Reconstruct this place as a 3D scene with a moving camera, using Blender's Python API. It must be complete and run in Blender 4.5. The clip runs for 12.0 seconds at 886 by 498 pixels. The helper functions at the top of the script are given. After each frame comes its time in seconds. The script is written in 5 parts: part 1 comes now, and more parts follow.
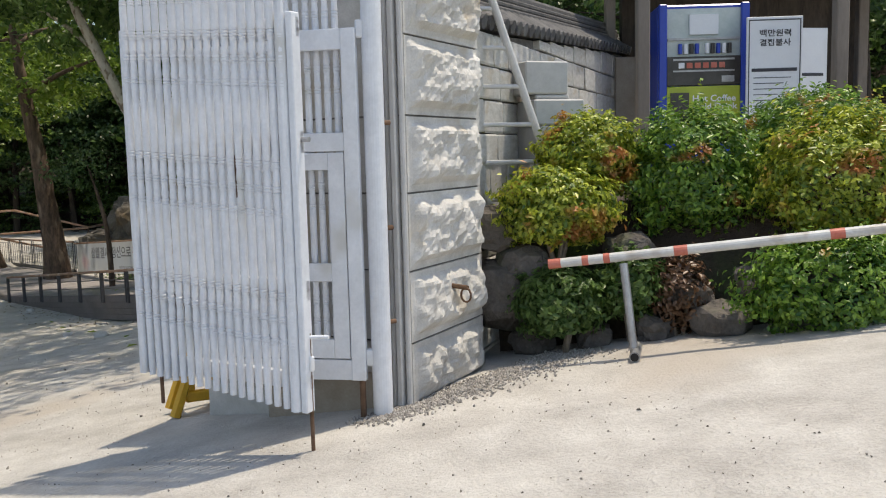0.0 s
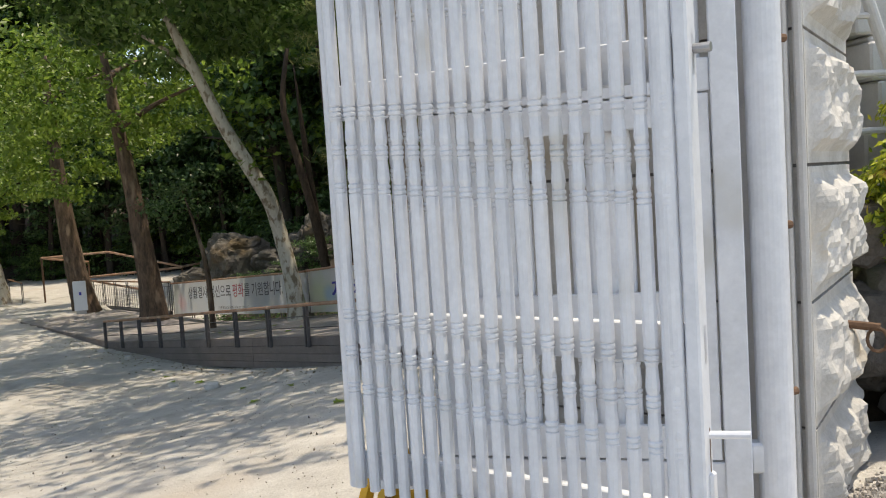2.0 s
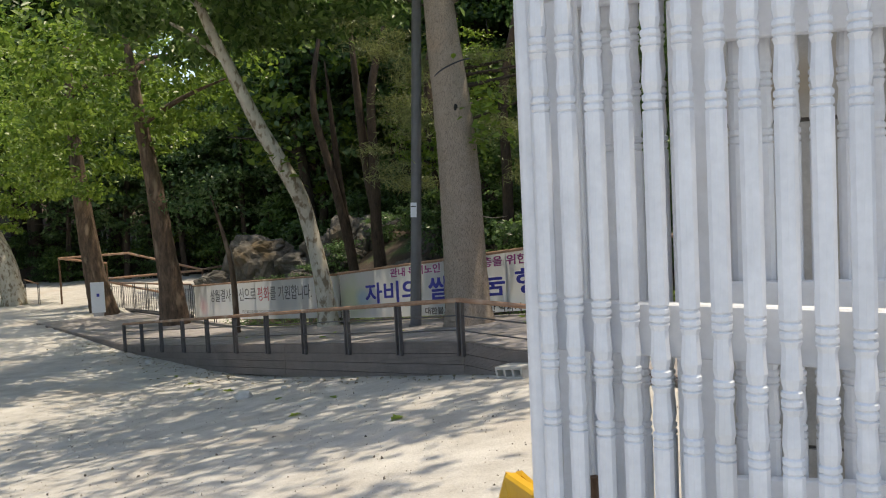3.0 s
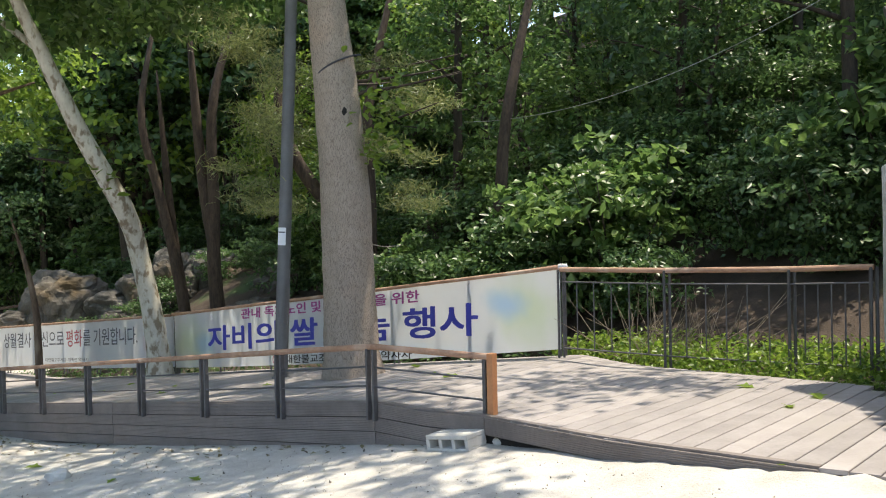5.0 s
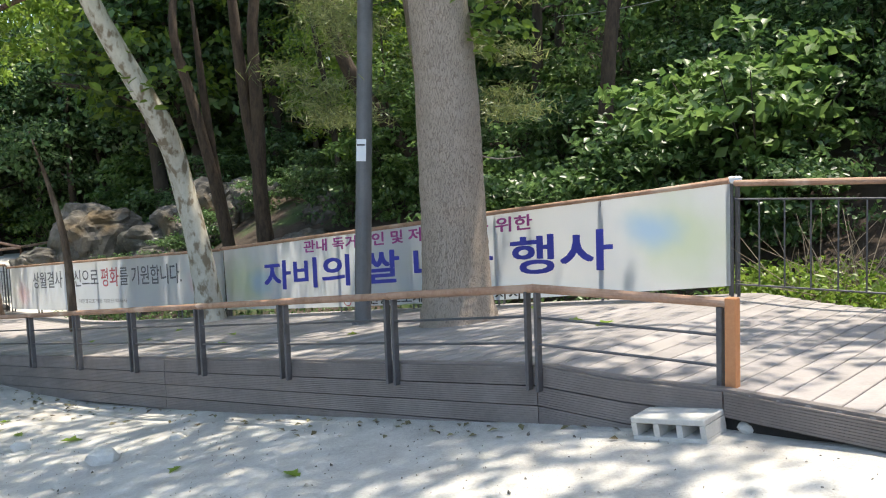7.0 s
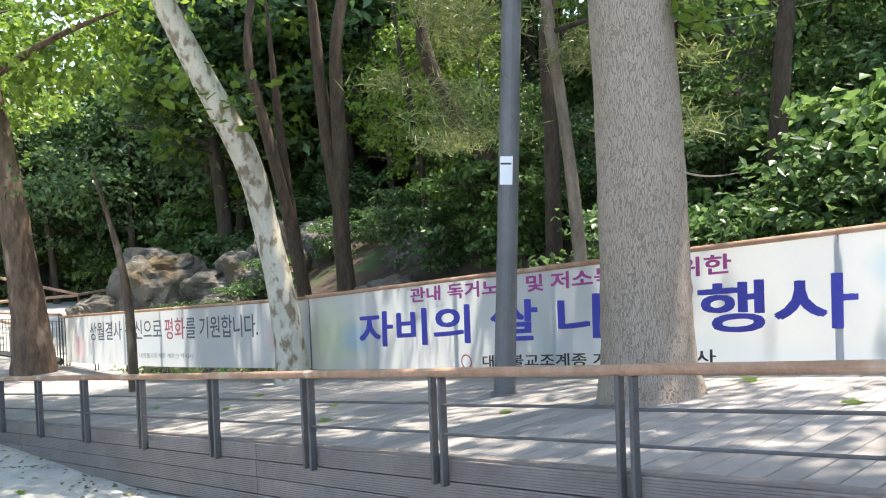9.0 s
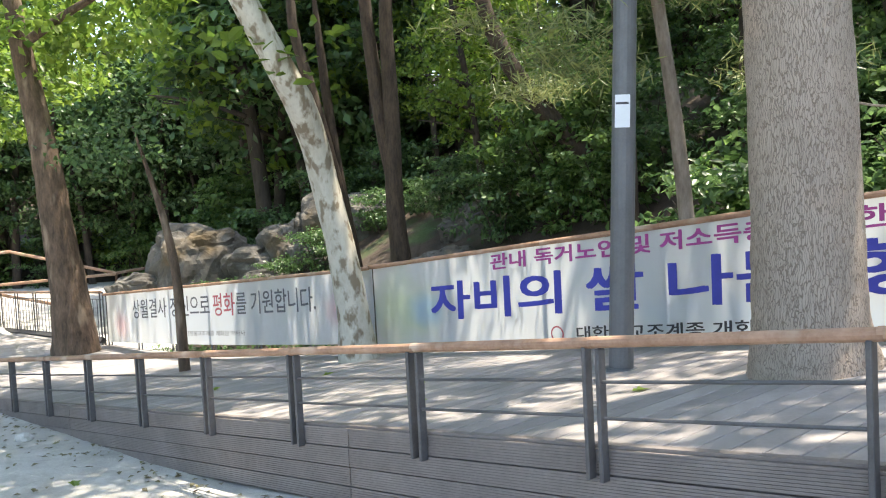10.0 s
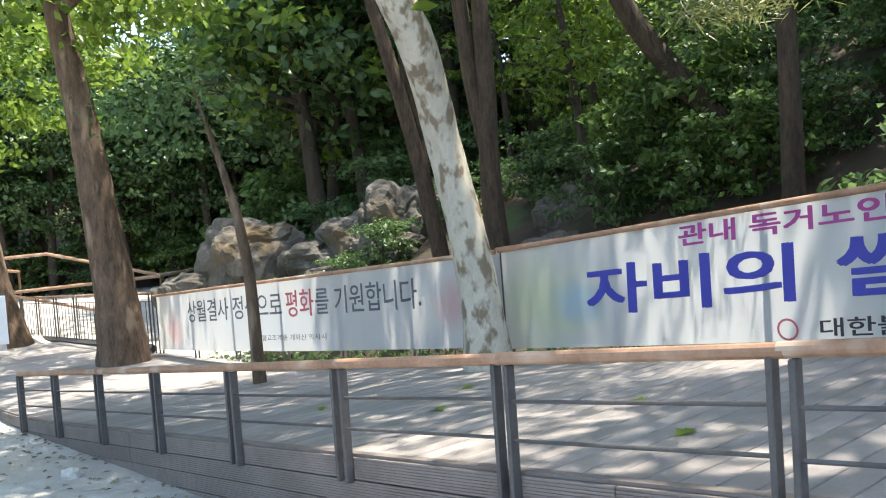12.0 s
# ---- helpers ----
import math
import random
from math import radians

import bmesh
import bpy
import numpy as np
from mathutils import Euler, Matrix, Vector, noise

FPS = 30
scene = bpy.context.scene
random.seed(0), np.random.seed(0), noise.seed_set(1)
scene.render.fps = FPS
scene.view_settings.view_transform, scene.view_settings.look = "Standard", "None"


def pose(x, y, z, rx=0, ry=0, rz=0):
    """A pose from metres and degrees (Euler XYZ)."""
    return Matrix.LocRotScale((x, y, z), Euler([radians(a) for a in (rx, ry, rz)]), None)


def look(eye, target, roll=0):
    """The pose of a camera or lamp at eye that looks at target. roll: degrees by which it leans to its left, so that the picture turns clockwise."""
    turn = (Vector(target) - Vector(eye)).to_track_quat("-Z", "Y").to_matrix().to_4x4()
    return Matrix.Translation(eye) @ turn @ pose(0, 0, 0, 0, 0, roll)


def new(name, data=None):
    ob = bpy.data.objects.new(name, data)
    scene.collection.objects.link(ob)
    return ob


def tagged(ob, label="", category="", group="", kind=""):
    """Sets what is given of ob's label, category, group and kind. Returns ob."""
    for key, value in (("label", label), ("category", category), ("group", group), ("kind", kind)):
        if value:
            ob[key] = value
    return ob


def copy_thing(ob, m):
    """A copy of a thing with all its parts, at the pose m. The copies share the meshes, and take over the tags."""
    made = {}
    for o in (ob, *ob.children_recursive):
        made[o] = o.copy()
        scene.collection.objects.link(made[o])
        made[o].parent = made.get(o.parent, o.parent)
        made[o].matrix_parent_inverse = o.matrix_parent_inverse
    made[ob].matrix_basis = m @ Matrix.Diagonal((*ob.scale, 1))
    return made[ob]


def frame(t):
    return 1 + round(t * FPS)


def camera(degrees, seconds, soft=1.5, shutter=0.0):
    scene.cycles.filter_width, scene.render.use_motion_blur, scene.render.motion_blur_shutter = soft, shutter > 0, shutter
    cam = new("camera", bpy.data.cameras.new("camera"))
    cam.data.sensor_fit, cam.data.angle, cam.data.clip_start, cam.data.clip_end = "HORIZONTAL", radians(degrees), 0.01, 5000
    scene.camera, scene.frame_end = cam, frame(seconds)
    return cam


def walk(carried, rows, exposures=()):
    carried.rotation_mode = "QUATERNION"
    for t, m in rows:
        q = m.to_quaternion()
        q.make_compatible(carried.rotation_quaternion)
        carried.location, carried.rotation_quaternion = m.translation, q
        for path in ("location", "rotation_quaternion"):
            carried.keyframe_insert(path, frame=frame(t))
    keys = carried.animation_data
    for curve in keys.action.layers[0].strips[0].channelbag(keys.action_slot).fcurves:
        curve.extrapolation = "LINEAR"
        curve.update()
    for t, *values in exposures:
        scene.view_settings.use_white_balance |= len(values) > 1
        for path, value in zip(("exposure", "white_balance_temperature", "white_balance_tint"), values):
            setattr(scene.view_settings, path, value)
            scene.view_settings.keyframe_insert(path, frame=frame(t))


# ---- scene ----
cam = camera(54.1, 12.0, soft=1.1)
PATH = [
    (0, (-0.048, 0.071, 1.271), (-0.03, 2.059, 1.051), -1.4),
    (0.5, (-0.275, 0.64, 1.201), (-0.309, 2.627, 0.97), -2.8),
    (1, (-0.599, 1.169, 1.151), (-0.675, 3.149, 0.876), -2.2),
    (1.5, (-0.867, 1.725, 1.082), (-0.975, 3.707, 0.838), -3.3),
    (2, (-1.206, 2.18, 1.036), (-1.359, 4.17, 0.898), -3.6),
    (2.5, (-1.477, 2.699, 0.906), (-1.651, 4.687, 0.77), -4.1),
    (3, (-1.805, 3.178, 0.869), (-1.989, 5.166, 0.756), -2.7),
    (4.8, (-2.642, 5.01, 0.695), (-2.402, 6.996, 0.7), -1.3),
    (5, (-2.743, 5.216, 0.665), (-2.501, 7.202, 0.642), -1.2),
    (5.5, (-2.924, 5.809, 0.603), (-2.694, 7.795, 0.538), -1.6),
    (6, (-3.137, 6.352, 0.576), (-2.967, 8.338, 0.417), -1.2),
    (6.5, (-3.265, 6.839, 0.544), (-3.089, 8.824, 0.372), -2.2),
    (6.7, (-3.327, 7.047, 0.521), (-3.145, 9.03, 0.338), -2.1),
    (8.3, (-3.905, 8.657, 0.416), (-3.758, 10.648, 0.302), -2.2),
    (8.5, (-3.972, 8.864, 0.399), (-3.834, 10.856, 0.279), -2.3),
    (9, (-4.172, 9.398, 0.335), (-4.101, 11.396, 0.279), -2.0),
    (9.5, (-4.433, 9.835, 0.289), (-4.379, 11.834, 0.24), -2.8),
    (10, (-4.699, 10.28, 0.179), (-4.689, 12.277, 0.075), -2.9),
    (10.5, (-5.003, 10.751, 0.122), (-5.046, 12.741, -0.078), -3.9),
    (11, (-5.242, 11.265, 0.048), (-5.305, 13.257, -0.128), -4.3),
    (11.5, (-5.502, 11.734, -0.004), (-5.563, 13.729, -0.136), -3.9),
    (12, (-5.75, 12.281, -0.093), (-5.805, 14.278, -0.184), -4.0),
]
walk(cam, [(t, look(eye, target, roll)) for t, eye, target, roll in PATH], exposures=[(0.0, 0.62, 7600, 9), (2.0, 0.82, 7900, 9), (3.0, 0.93, 7900, 9), (4.8, 1.58, 7450, 8), (6.7, 1.8, 7150, 8), (8.5, 2.3, 7050, 8), (9.5, 2.5, 7250, 8), (10.0, 2.45, 7300, 8), (10.5, 2.1, 7200, 8), (11.5, 2.36, 7100, 8), (12.0, 2.36, 7100, 8)])

# ---- light ----
SUN_ELEV, SUN_AZ = radians(74), math.atan2(0.35, 0.94)
world = bpy.data.worlds.new("world")
scene.world = world
world.use_nodes = True
sky = world.node_tree.nodes.new("ShaderNodeTexSky")
sky.sky_type, sky.sun_disc = "NISHITA", False
sky.sun_elevation, sky.sun_rotation = SUN_ELEV, math.pi / 2 - SUN_AZ
world.node_tree.links.new(sky.outputs[0], world.node_tree.nodes["Background"].inputs[0])
world.node_tree.nodes["Background"].inputs[1].default_value = 0.15
sun = new("sun", bpy.data.lights.new("sun", "SUN"))
sun.data.energy, sun.data.angle, sun.data.color = 2.3, radians(0.8), (1.0, 0.95, 0.87)
SUN_DIR = Vector((math.cos(SUN_ELEV) * math.cos(SUN_AZ), math.cos(SUN_ELEV) * math.sin(SUN_AZ), math.sin(SUN_ELEV)))
sun.matrix_world = look(SUN_DIR * 60, (0, 0, 0))


# ---- materials ----
def material(name, a, b, rough=0.7, scale=8.0, fine=60.0, bump=0.3, depth=0.01, metal=0.0, spread=0.0, island=False, stain=None, stretch=(1, 1, 1)):
    """Two-scale mottled surface: a to b by noise, fine grain as relief; spread: value change from piece to piece."""
    m = bpy.data.materials.new(name)
    m.use_nodes = True
    nt, bs = m.node_tree, m.node_tree.nodes["Principled BSDF"]
    node, link = nt.nodes.new, nt.links.new
    co = node("ShaderNodeTexCoord")
    info = node("ShaderNodeObjectInfo")
    mp = node("ShaderNodeMapping")
    mp.inputs["Scale"].default_value = stretch
    add = node("ShaderNodeVectorMath")
    add.operation = "MULTIPLY_ADD"
    link(info.outputs["Random"], add.inputs[0])
    add.inputs[1].default_value = (37, 51, 23)
    link(co.outputs["Object"], add.inputs[2])
    link(add.outputs[0], mp.inputs["Vector"])
    n1, n2 = node("ShaderNodeTexNoise"), node("ShaderNodeTexNoise")
    for n, s, d in ((n1, scale, 5), (n2, fine, 4)):
        n.inputs["Scale"].default_value, n.inputs["Detail"].default_value, n.inputs["Roughness"].default_value = s, d, 0.65
        link(mp.outputs[0], n.inputs["Vector"])
    mid = node("ShaderNodeMath")
    mid.operation = "MULTIPLY_ADD"
    link(n2.outputs["Fac"], mid.inputs[0])
    mid.inputs[1].default_value = 0.45
    link(n1.outputs["Fac"], mid.inputs[2])
    ramp = node("ShaderNodeValToRGB")
    ramp.color_ramp.elements[0].position, ramp.color_ramp.elements[1].position = 0.5, 0.95
    ramp.color_ramp.elements[0].color, ramp.color_ramp.elements[1].color = (*a, 1), (*b, 1)
    link(mid.outputs[0], ramp.inputs[0])
    out = ramp.outputs[0]
    if stain:
        n3 = node("ShaderNodeTexNoise")
        n3.inputs["Scale"].default_value, n3.inputs["Detail"].default_value = stain[1], 3
        link(mp.outputs[0], n3.inputs["Vector"])
        r3 = node("ShaderNodeValToRGB")
        r3.color_ramp.elements[0].position, r3.color_ramp.elements[1].position = stain[2], stain[2] + 0.12
        link(n3.outputs["Fac"], r3.inputs[0])
        mx = node("ShaderNodeMix")
        mx.data_type = "RGBA"
        link(r3.outputs[0], mx.inputs["Factor"])
        link(out, mx.inputs[6])
        mx.inputs[7].default_value = (*stain[0], 1)
        out = mx.outputs[2]
    if spread:
        hsv = node("ShaderNodeHueSaturation")
        rng = node("ShaderNodeMapRange")
        rng.inputs["To Min"].default_value, rng.inputs["To Max"].default_value = 1 - spread, 1 + spread
        if island:
            geo = node("ShaderNodeNewGeometry")
            link(geo.outputs["Random Per Island"], rng.inputs["Value"])
        else:
            link(info.outputs["Random"], rng.inputs["Value"])
        link(rng.outputs[0], hsv.inputs["Value"])
        link(out, hsv.inputs["Color"])
        out = hsv.outputs[0]
    link(out, bs.inputs["Base Color"])
    bs.inputs["Roughness"].default_value, bs.inputs["Metallic"].default_value = rough, metal
    if bump:
        bp = node("ShaderNodeBump")
        bp.inputs["Strength"].default_value, bp.inputs["Distance"].default_value = bump, depth
        link(mid.outputs[0], bp.inputs["Height"])
        link(bp.outputs[0], bs.inputs["Normal"])
    return m


def furrowed_bark(name, furrow, ridge):
    """Upright corky ridges that join and part, with darker furrows between them."""
    m = material(name, tuple(c * 0.8 for c in ridge), ridge, 0.95, 5, 90, 0.0, stain=(tuple(c * d for c, d in zip(ridge, (1.08, 0.95, 0.88))), 1.3, 0.58))
    nt, bs = m.node_tree, m.node_tree.nodes["Principled BSDF"]
    node, link = nt.nodes.new, nt.links.new
    base = bs.inputs["Base Color"].links[0].from_socket
    co, nz = node("ShaderNodeTexCoord"), node("ShaderNodeTexNoise")
    nz.inputs["Scale"].default_value, nz.inputs["Detail"].default_value = 9, 4
    link(co.outputs["Object"], nz.inputs["Vector"])
    bend = node("ShaderNodeVectorMath")
    bend.operation = "MULTIPLY_ADD"
    link(nz.outputs["Color"], bend.inputs[0])
    bend.inputs[1].default_value = (0.06, 0.06, 0.12)
    link(co.outputs["Object"], bend.inputs[2])
    mp = node("ShaderNodeMapping")
    mp.inputs["Scale"].default_value = (1, 1, 0.11)
    link(bend.outputs[0], mp.inputs["Vector"])
    vo = node("ShaderNodeTexVoronoi")
    vo.feature = "DISTANCE_TO_EDGE"
    vo.inputs["Scale"].default_value = 88
    link(mp.outputs[0], vo.inputs["Vector"])
    mr = node("ShaderNodeMapRange")
    mr.interpolation_type = "SMOOTHSTEP"
    mr.inputs["From Min"].default_value, mr.inputs["From Max"].default_value = 0.0, 0.13
    link(vo.outputs["Distance"], mr.inputs["Value"])
    mx = node("ShaderNodeMix")
    mx.data_type = "RGBA"
    link(mr.outputs[0], mx.inputs["Factor"])
    mx.inputs[6].default_value = (*furrow, 1)
    link(base, mx.inputs[7])
    link(mx.outputs[2], bs.inputs["Base Color"])
    bp = node("ShaderNodeBump")
    bp.inputs["Strength"].default_value, bp.inputs["Distance"].default_value = 0.6, 0.015
    link(mr.outputs[0], bp.inputs["Height"])
    link(bp.outputs[0], bs.inputs["Normal"])
    return m


def leaf_material(name, dark, light, through_light=0.4, accent=None):
    """Foliage: colour by leaf, light passing through the blade."""
    m = bpy.data.materials.new(name)
    m.use_nodes = True
    nt, bs = m.node_tree, m.node_tree.nodes["Principled BSDF"]
    node, link = nt.nodes.new, nt.links.new
    geo = node("ShaderNodeNewGeometry")
    ramp = node("ShaderNodeValToRGB")
    ramp.color_ramp.elements[0].color, ramp.color_ramp.elements[1].color = (*dark, 1), (*light, 1)
    link(geo.outputs["Random Per Island"], ramp.inputs[0])
    out = ramp.outputs[0]
    if accent:
        co, n = node("ShaderNodeTexCoord"), node("ShaderNodeTexNoise")
        n.inputs["Scale"].default_value, n.inputs["Detail"].default_value = accent[1], 2
        link(co.outputs["Object"], n.inputs["Vector"])
        r = node("ShaderNodeValToRGB")
        r.color_ramp.elements[0].position, r.color_ramp.elements[1].position = accent[2], accent[2] + 0.1
        link(n.outputs["Fac"], r.inputs[0])
        mx = node("ShaderNodeMix")
        mx.data_type = "RGBA"
        link(r.outputs[0], mx.inputs["Factor"])
        link(out, mx.inputs[6])
        mx.inputs[7].default_value = (*accent[0], 1)
        out = mx.outputs[2]
    link(out, bs.inputs["Base Color"])
    bs.inputs["Roughness"].default_value = 0.36
    tr, mix = node("ShaderNodeBsdfTranslucent"), node("ShaderNodeMixShader")
    link(out, tr.inputs["Color"])
    mix.inputs[0].default_value = through_light
    link(bs.outputs[0], mix.inputs[1])
    link(tr.outputs[0], mix.inputs[2])
    link(mix.outputs[0], nt.nodes["Material Output"].inputs["Surface"])
    return m


SAND = material("sandy_ground", (0.365, 0.342, 0.315), (0.59, 0.568, 0.53), 0.95, 2.2, 48, 1.0, 0.03, stain=((0.46, 0.415, 0.365), 0.5, 0.57))
LITTER = material("forest_floor", (0.026, 0.019, 0.014), (0.075, 0.05, 0.035), 0.95, 2.5, 40, 0.8, 0.03, stain=((0.045, 0.075, 0.022), 0.9, 0.54))
PAVING = material("pale_paving", (0.5, 0.47, 0.42), (0.64, 0.61, 0.56), 0.9, 1.5, 50, 0.2, 0.01)
WHITE = material("white_gate_paint", (0.62, 0.64, 0.68), (0.77, 0.79, 0.83), 0.42, 5, 45, 0.12, 0.004, stain=((0.58, 0.58, 0.57), 2.2, 0.62))
STEEL = material("galvanised_pipe", (0.30, 0.30, 0.31), (0.46, 0.46, 0.47), 0.42, 9, 80, 0.1, 0.002, metal=0.7)
RUST = material("rusty_iron", (0.10, 0.055, 0.03), (0.19, 0.11, 0.07), 0.8, 14, 80, 0.3, 0.003, metal=0.2)
GRANITE = material("grey_granite", (0.40, 0.385, 0.36), (0.62, 0.605, 0.58), 0.85, 5, 90, 0.45, 0.012, spread=0.07, stain=((0.44, 0.38, 0.30), 2.2, 0.60))
GRANITE_CUT = material("sawn_granite", (0.44, 0.43, 0.42), (0.58, 0.57, 0.56), 0.8, 6, 140, 0.15, 0.004, spread=0.06)
MORTAR = material("dark_mortar", (0.10, 0.095, 0.09), (0.2, 0.19, 0.18), 0.95, 12, 90, 0.4, 0.006)
BOULDER = material("weathered_boulder", (0.055, 0.048, 0.042), (0.17, 0.15, 0.135), 0.9, 3, 40, 0.8, 0.03, spread=0.15, stain=((0.10, 0.11, 0.06), 1.6, 0.56))
HILL_ROCK = material("hillside_rock", (0.042, 0.037, 0.032), (0.15, 0.138, 0.122), 0.9, 1.2, 14, 0.7, 0.04, spread=0.12, stain=((0.105, 0.075, 0.042), 0.8, 0.54))
DECK = material("composite_deck_board", (0.225, 0.203, 0.197), (0.325, 0.297, 0.29), 0.75, 3, 50, 0.25, 0.004, spread=0.13, stain=((0.285, 0.26, 0.247), 1.1, 0.55))
FASCIA = material("grooved_fascia_board", (0.155, 0.13, 0.12), (0.235, 0.202, 0.188), 0.7, 3, 40, 0.25, 0.003, spread=0.08)
POST_PAINT = material("grey_metal_post", (0.075, 0.072, 0.075), (0.13, 0.125, 0.13), 0.5, 8, 70, 0.1, 0.002, metal=0.3)
RAIL_WOOD = material("worn_brown_handrail", (0.26, 0.14, 0.085), (0.46, 0.28, 0.19), 0.65, 5, 50, 0.3, 0.003, stretch=(1, 1, 1), stain=((0.5, 0.36, 0.27), 3, 0.56))
ORANGE_POST = material("orange_brown_post", (0.42, 0.17, 0.07), (0.55, 0.25, 0.11), 0.6, 5, 50, 0.2, 0.003)
# near-black colour that stands in for shade in gaps and hollows
SHADE_BLACK = material("painted_shade_black", (0.012, 0.011, 0.010), (0.03, 0.027, 0.025), 1.0, 6, 30, 0.0)
POLE_PAINT = material("dark_grey_pole_paint", (0.095, 0.097, 0.102), (0.14, 0.143, 0.15), 0.5, 4, 60, 0.1, 0.002)
BARK_OAK = furrowed_bark("furrowed_grey_bark", (0.21, 0.165, 0.13), (0.43, 0.35, 0.285))
BARK_PLANE = material("mottled_pale_bark", (0.39, 0.355, 0.29), (0.57, 0.535, 0.455), 0.85, 6, 30, 0.35, 0.008, stretch=(1, 1, 0.55), stain=((0.21, 0.165, 0.115), 11, 0.505))
BARK_RED = material("reddish_brown_bark", (0.045, 0.031, 0.022), (0.19, 0.125, 0.085), 0.95, 9, 35, 1.0, 0.04, stretch=(1, 1, 0.3), stain=((0.26, 0.19, 0.135), 5, 0.57))
BARK_DARK = material("dark_forest_bark", (0.03, 0.023, 0.018), (0.085, 0.065, 0.05), 0.95, 8, 35, 0.8, 0.02, stretch=(1, 1, 0.25))
CLOTH = material("white_banner_cloth", (0.74, 0.77, 0.81), (0.80, 0.82, 0.85), 0.6, 1.5, 90, 0.05, 0.002)


def washed_cloth(name, blobs):
    """Banner cloth with soft printed washes: blobs of (x, z, rx, rz, colour, amount)."""
    m = material(name, (0.74, 0.77, 0.81), (0.80, 0.82, 0.85), 0.6, 1.5, 90, 0.06, 0.002)
    nt = m.node_tree
    node, link = nt.nodes.new, nt.links.new
    bs = nt.nodes["Principled BSDF"]
    out = bs.inputs["Base Color"].links[0].from_socket
    co, nz = node("ShaderNodeTexCoord"), node("ShaderNodeTexNoise")
    nz.inputs["Scale"].default_value = 2.5
    link(co.outputs["Object"], nz.inputs["Vector"])
    for x, z, rx, rz, colour, amount in blobs:
        mp = node("ShaderNodeMapping")
        mp.vector_type = "TEXTURE"
        mp.inputs["Location"].default_value, mp.inputs["Scale"].default_value = (x, 0, z), (rx, 1, rz)
        link(co.outputs["Object"], mp.inputs["Vector"])
        ln = node("ShaderNodeVectorMath")
        ln.operation = "LENGTH"
        link(mp.outputs[0], ln.inputs[0])
        ad = node("ShaderNodeMath")
        ad.operation = "MULTIPLY_ADD"
        link(nz.outputs["Fac"], ad.inputs[0])
        ad.inputs[1].default_value = 0.8
        link(ln.outputs["Value"], ad.inputs[2])
        mr = node("ShaderNodeMapRange")
        mr.interpolation_type = "SMOOTHSTEP"
        mr.inputs["From Min"].default_value, mr.inputs["From Max"].default_value = 1.4, 0.5
        mr.inputs["To Min"].default_value, mr.inputs["To Max"].default_value = 0.0, amount
        link(ad.outputs[0], mr.inputs["Value"])
        mx = node("ShaderNodeMix")
        mx.data_type = "RGBA"
        link(mr.outputs[0], mx.inputs["Factor"])
        link(out, mx.inputs[6])
        mx.inputs[7].default_value = (*colour, 1)
        out = mx.outputs[2]
    link(out, bs.inputs["Base Color"])
    tr, mix = node("ShaderNodeBsdfTranslucent"), node("ShaderNodeMixShader")
    link(out, tr.inputs["Color"])
    mix.inputs[0].default_value = 0.6
    link(bs.outputs[0], mix.inputs[1])
    link(tr.outputs[0], mix.inputs[2])
    link(mix.outputs[0], nt.nodes["Material Output"].inputs["Surface"])
    return m


CLOTH_TITLE = washed_cloth("title_banner_cloth", [(0.5, -0.95, 0.75, 0.55, (0.60, 0.72, 0.50), 0.75), (0.85, -0.92, 0.4, 0.25, (0.42, 0.62, 0.80), 0.8), (7.15, -0.15, 0.75, 0.55, (0.60, 0.72, 0.50), 0.7), (6.85, -0.1, 0.45, 0.26, (0.40, 0.60, 0.84), 0.85), (5.2, -0.75, 2.5, 0.25, (0.60, 0.72, 0.86), 0.5)])
CLOTH_SCRIPT = washed_cloth("script_banner_cloth", [(0.62, -1.65, 0.4, 0.35, (0.78, 0.50, 0.54), 0.75), (7.2, -0.98, 0.4, 0.35, (0.78, 0.50, 0.54), 0.75), (3.7, -1.4, 2.9, 0.5, (0.66, 0.74, 0.84), 0.5)])
INK_BLUE = material("blue_print", (0.035, 0.045, 0.33), (0.05, 0.06, 0.40), 0.6, 6, 60, 0.0)
INK_MAGENTA = material("magenta_print", (0.33, 0.045, 0.23), (0.38, 0.06, 0.27), 0.6, 6, 60, 0.0)
INK_RED = material("red_print", (0.50, 0.10, 0.14), (0.55, 0.13, 0.16), 0.6, 6, 60, 0.0)
INK_BLACK = material("black_print", (0.03, 0.03, 0.04), (0.05, 0.05, 0.06), 0.6, 6, 60, 0.0)
INK_GREY = material("grey_print", (0.09, 0.10, 0.13), (0.13, 0.14, 0.17), 0.6, 6, 60, 0.0)
CONCRETE = material("pale_concrete", (0.42, 0.41, 0.38), (0.58, 0.56, 0.53), 0.95, 8, 80, 0.4, 0.006)
YELLOW = material("yellow_plastic", (0.55, 0.30, 0.02), (0.66, 0.38, 0.03), 0.5, 6, 60, 0.1, 0.003)
BRASS = material("brass_lock", (0.40, 0.25, 0.08), (0.52, 0.34, 0.12), 0.4, 9, 60, 0.1, 0.002, metal=0.6)
BLUE_PLASTIC = material("blue_machine_shell", (0.012, 0.045, 0.36), (0.016, 0.06, 0.42), 0.35, 5, 60, 0.0)
GLASSY = material("machine_display", (0.36, 0.42, 0.42), (0.5, 0.55, 0.54), 0.15, 4, 30, 0.0)
BLACK_PLASTIC = material("black_panel", (0.02, 0.018, 0.018), (0.05, 0.045, 0.045), 0.3, 7, 60, 0.0)
LIME = material("lime_panel", (0.30, 0.38, 0.03), (0.40, 0.46, 0.06), 0.4, 4, 60, 0.0)
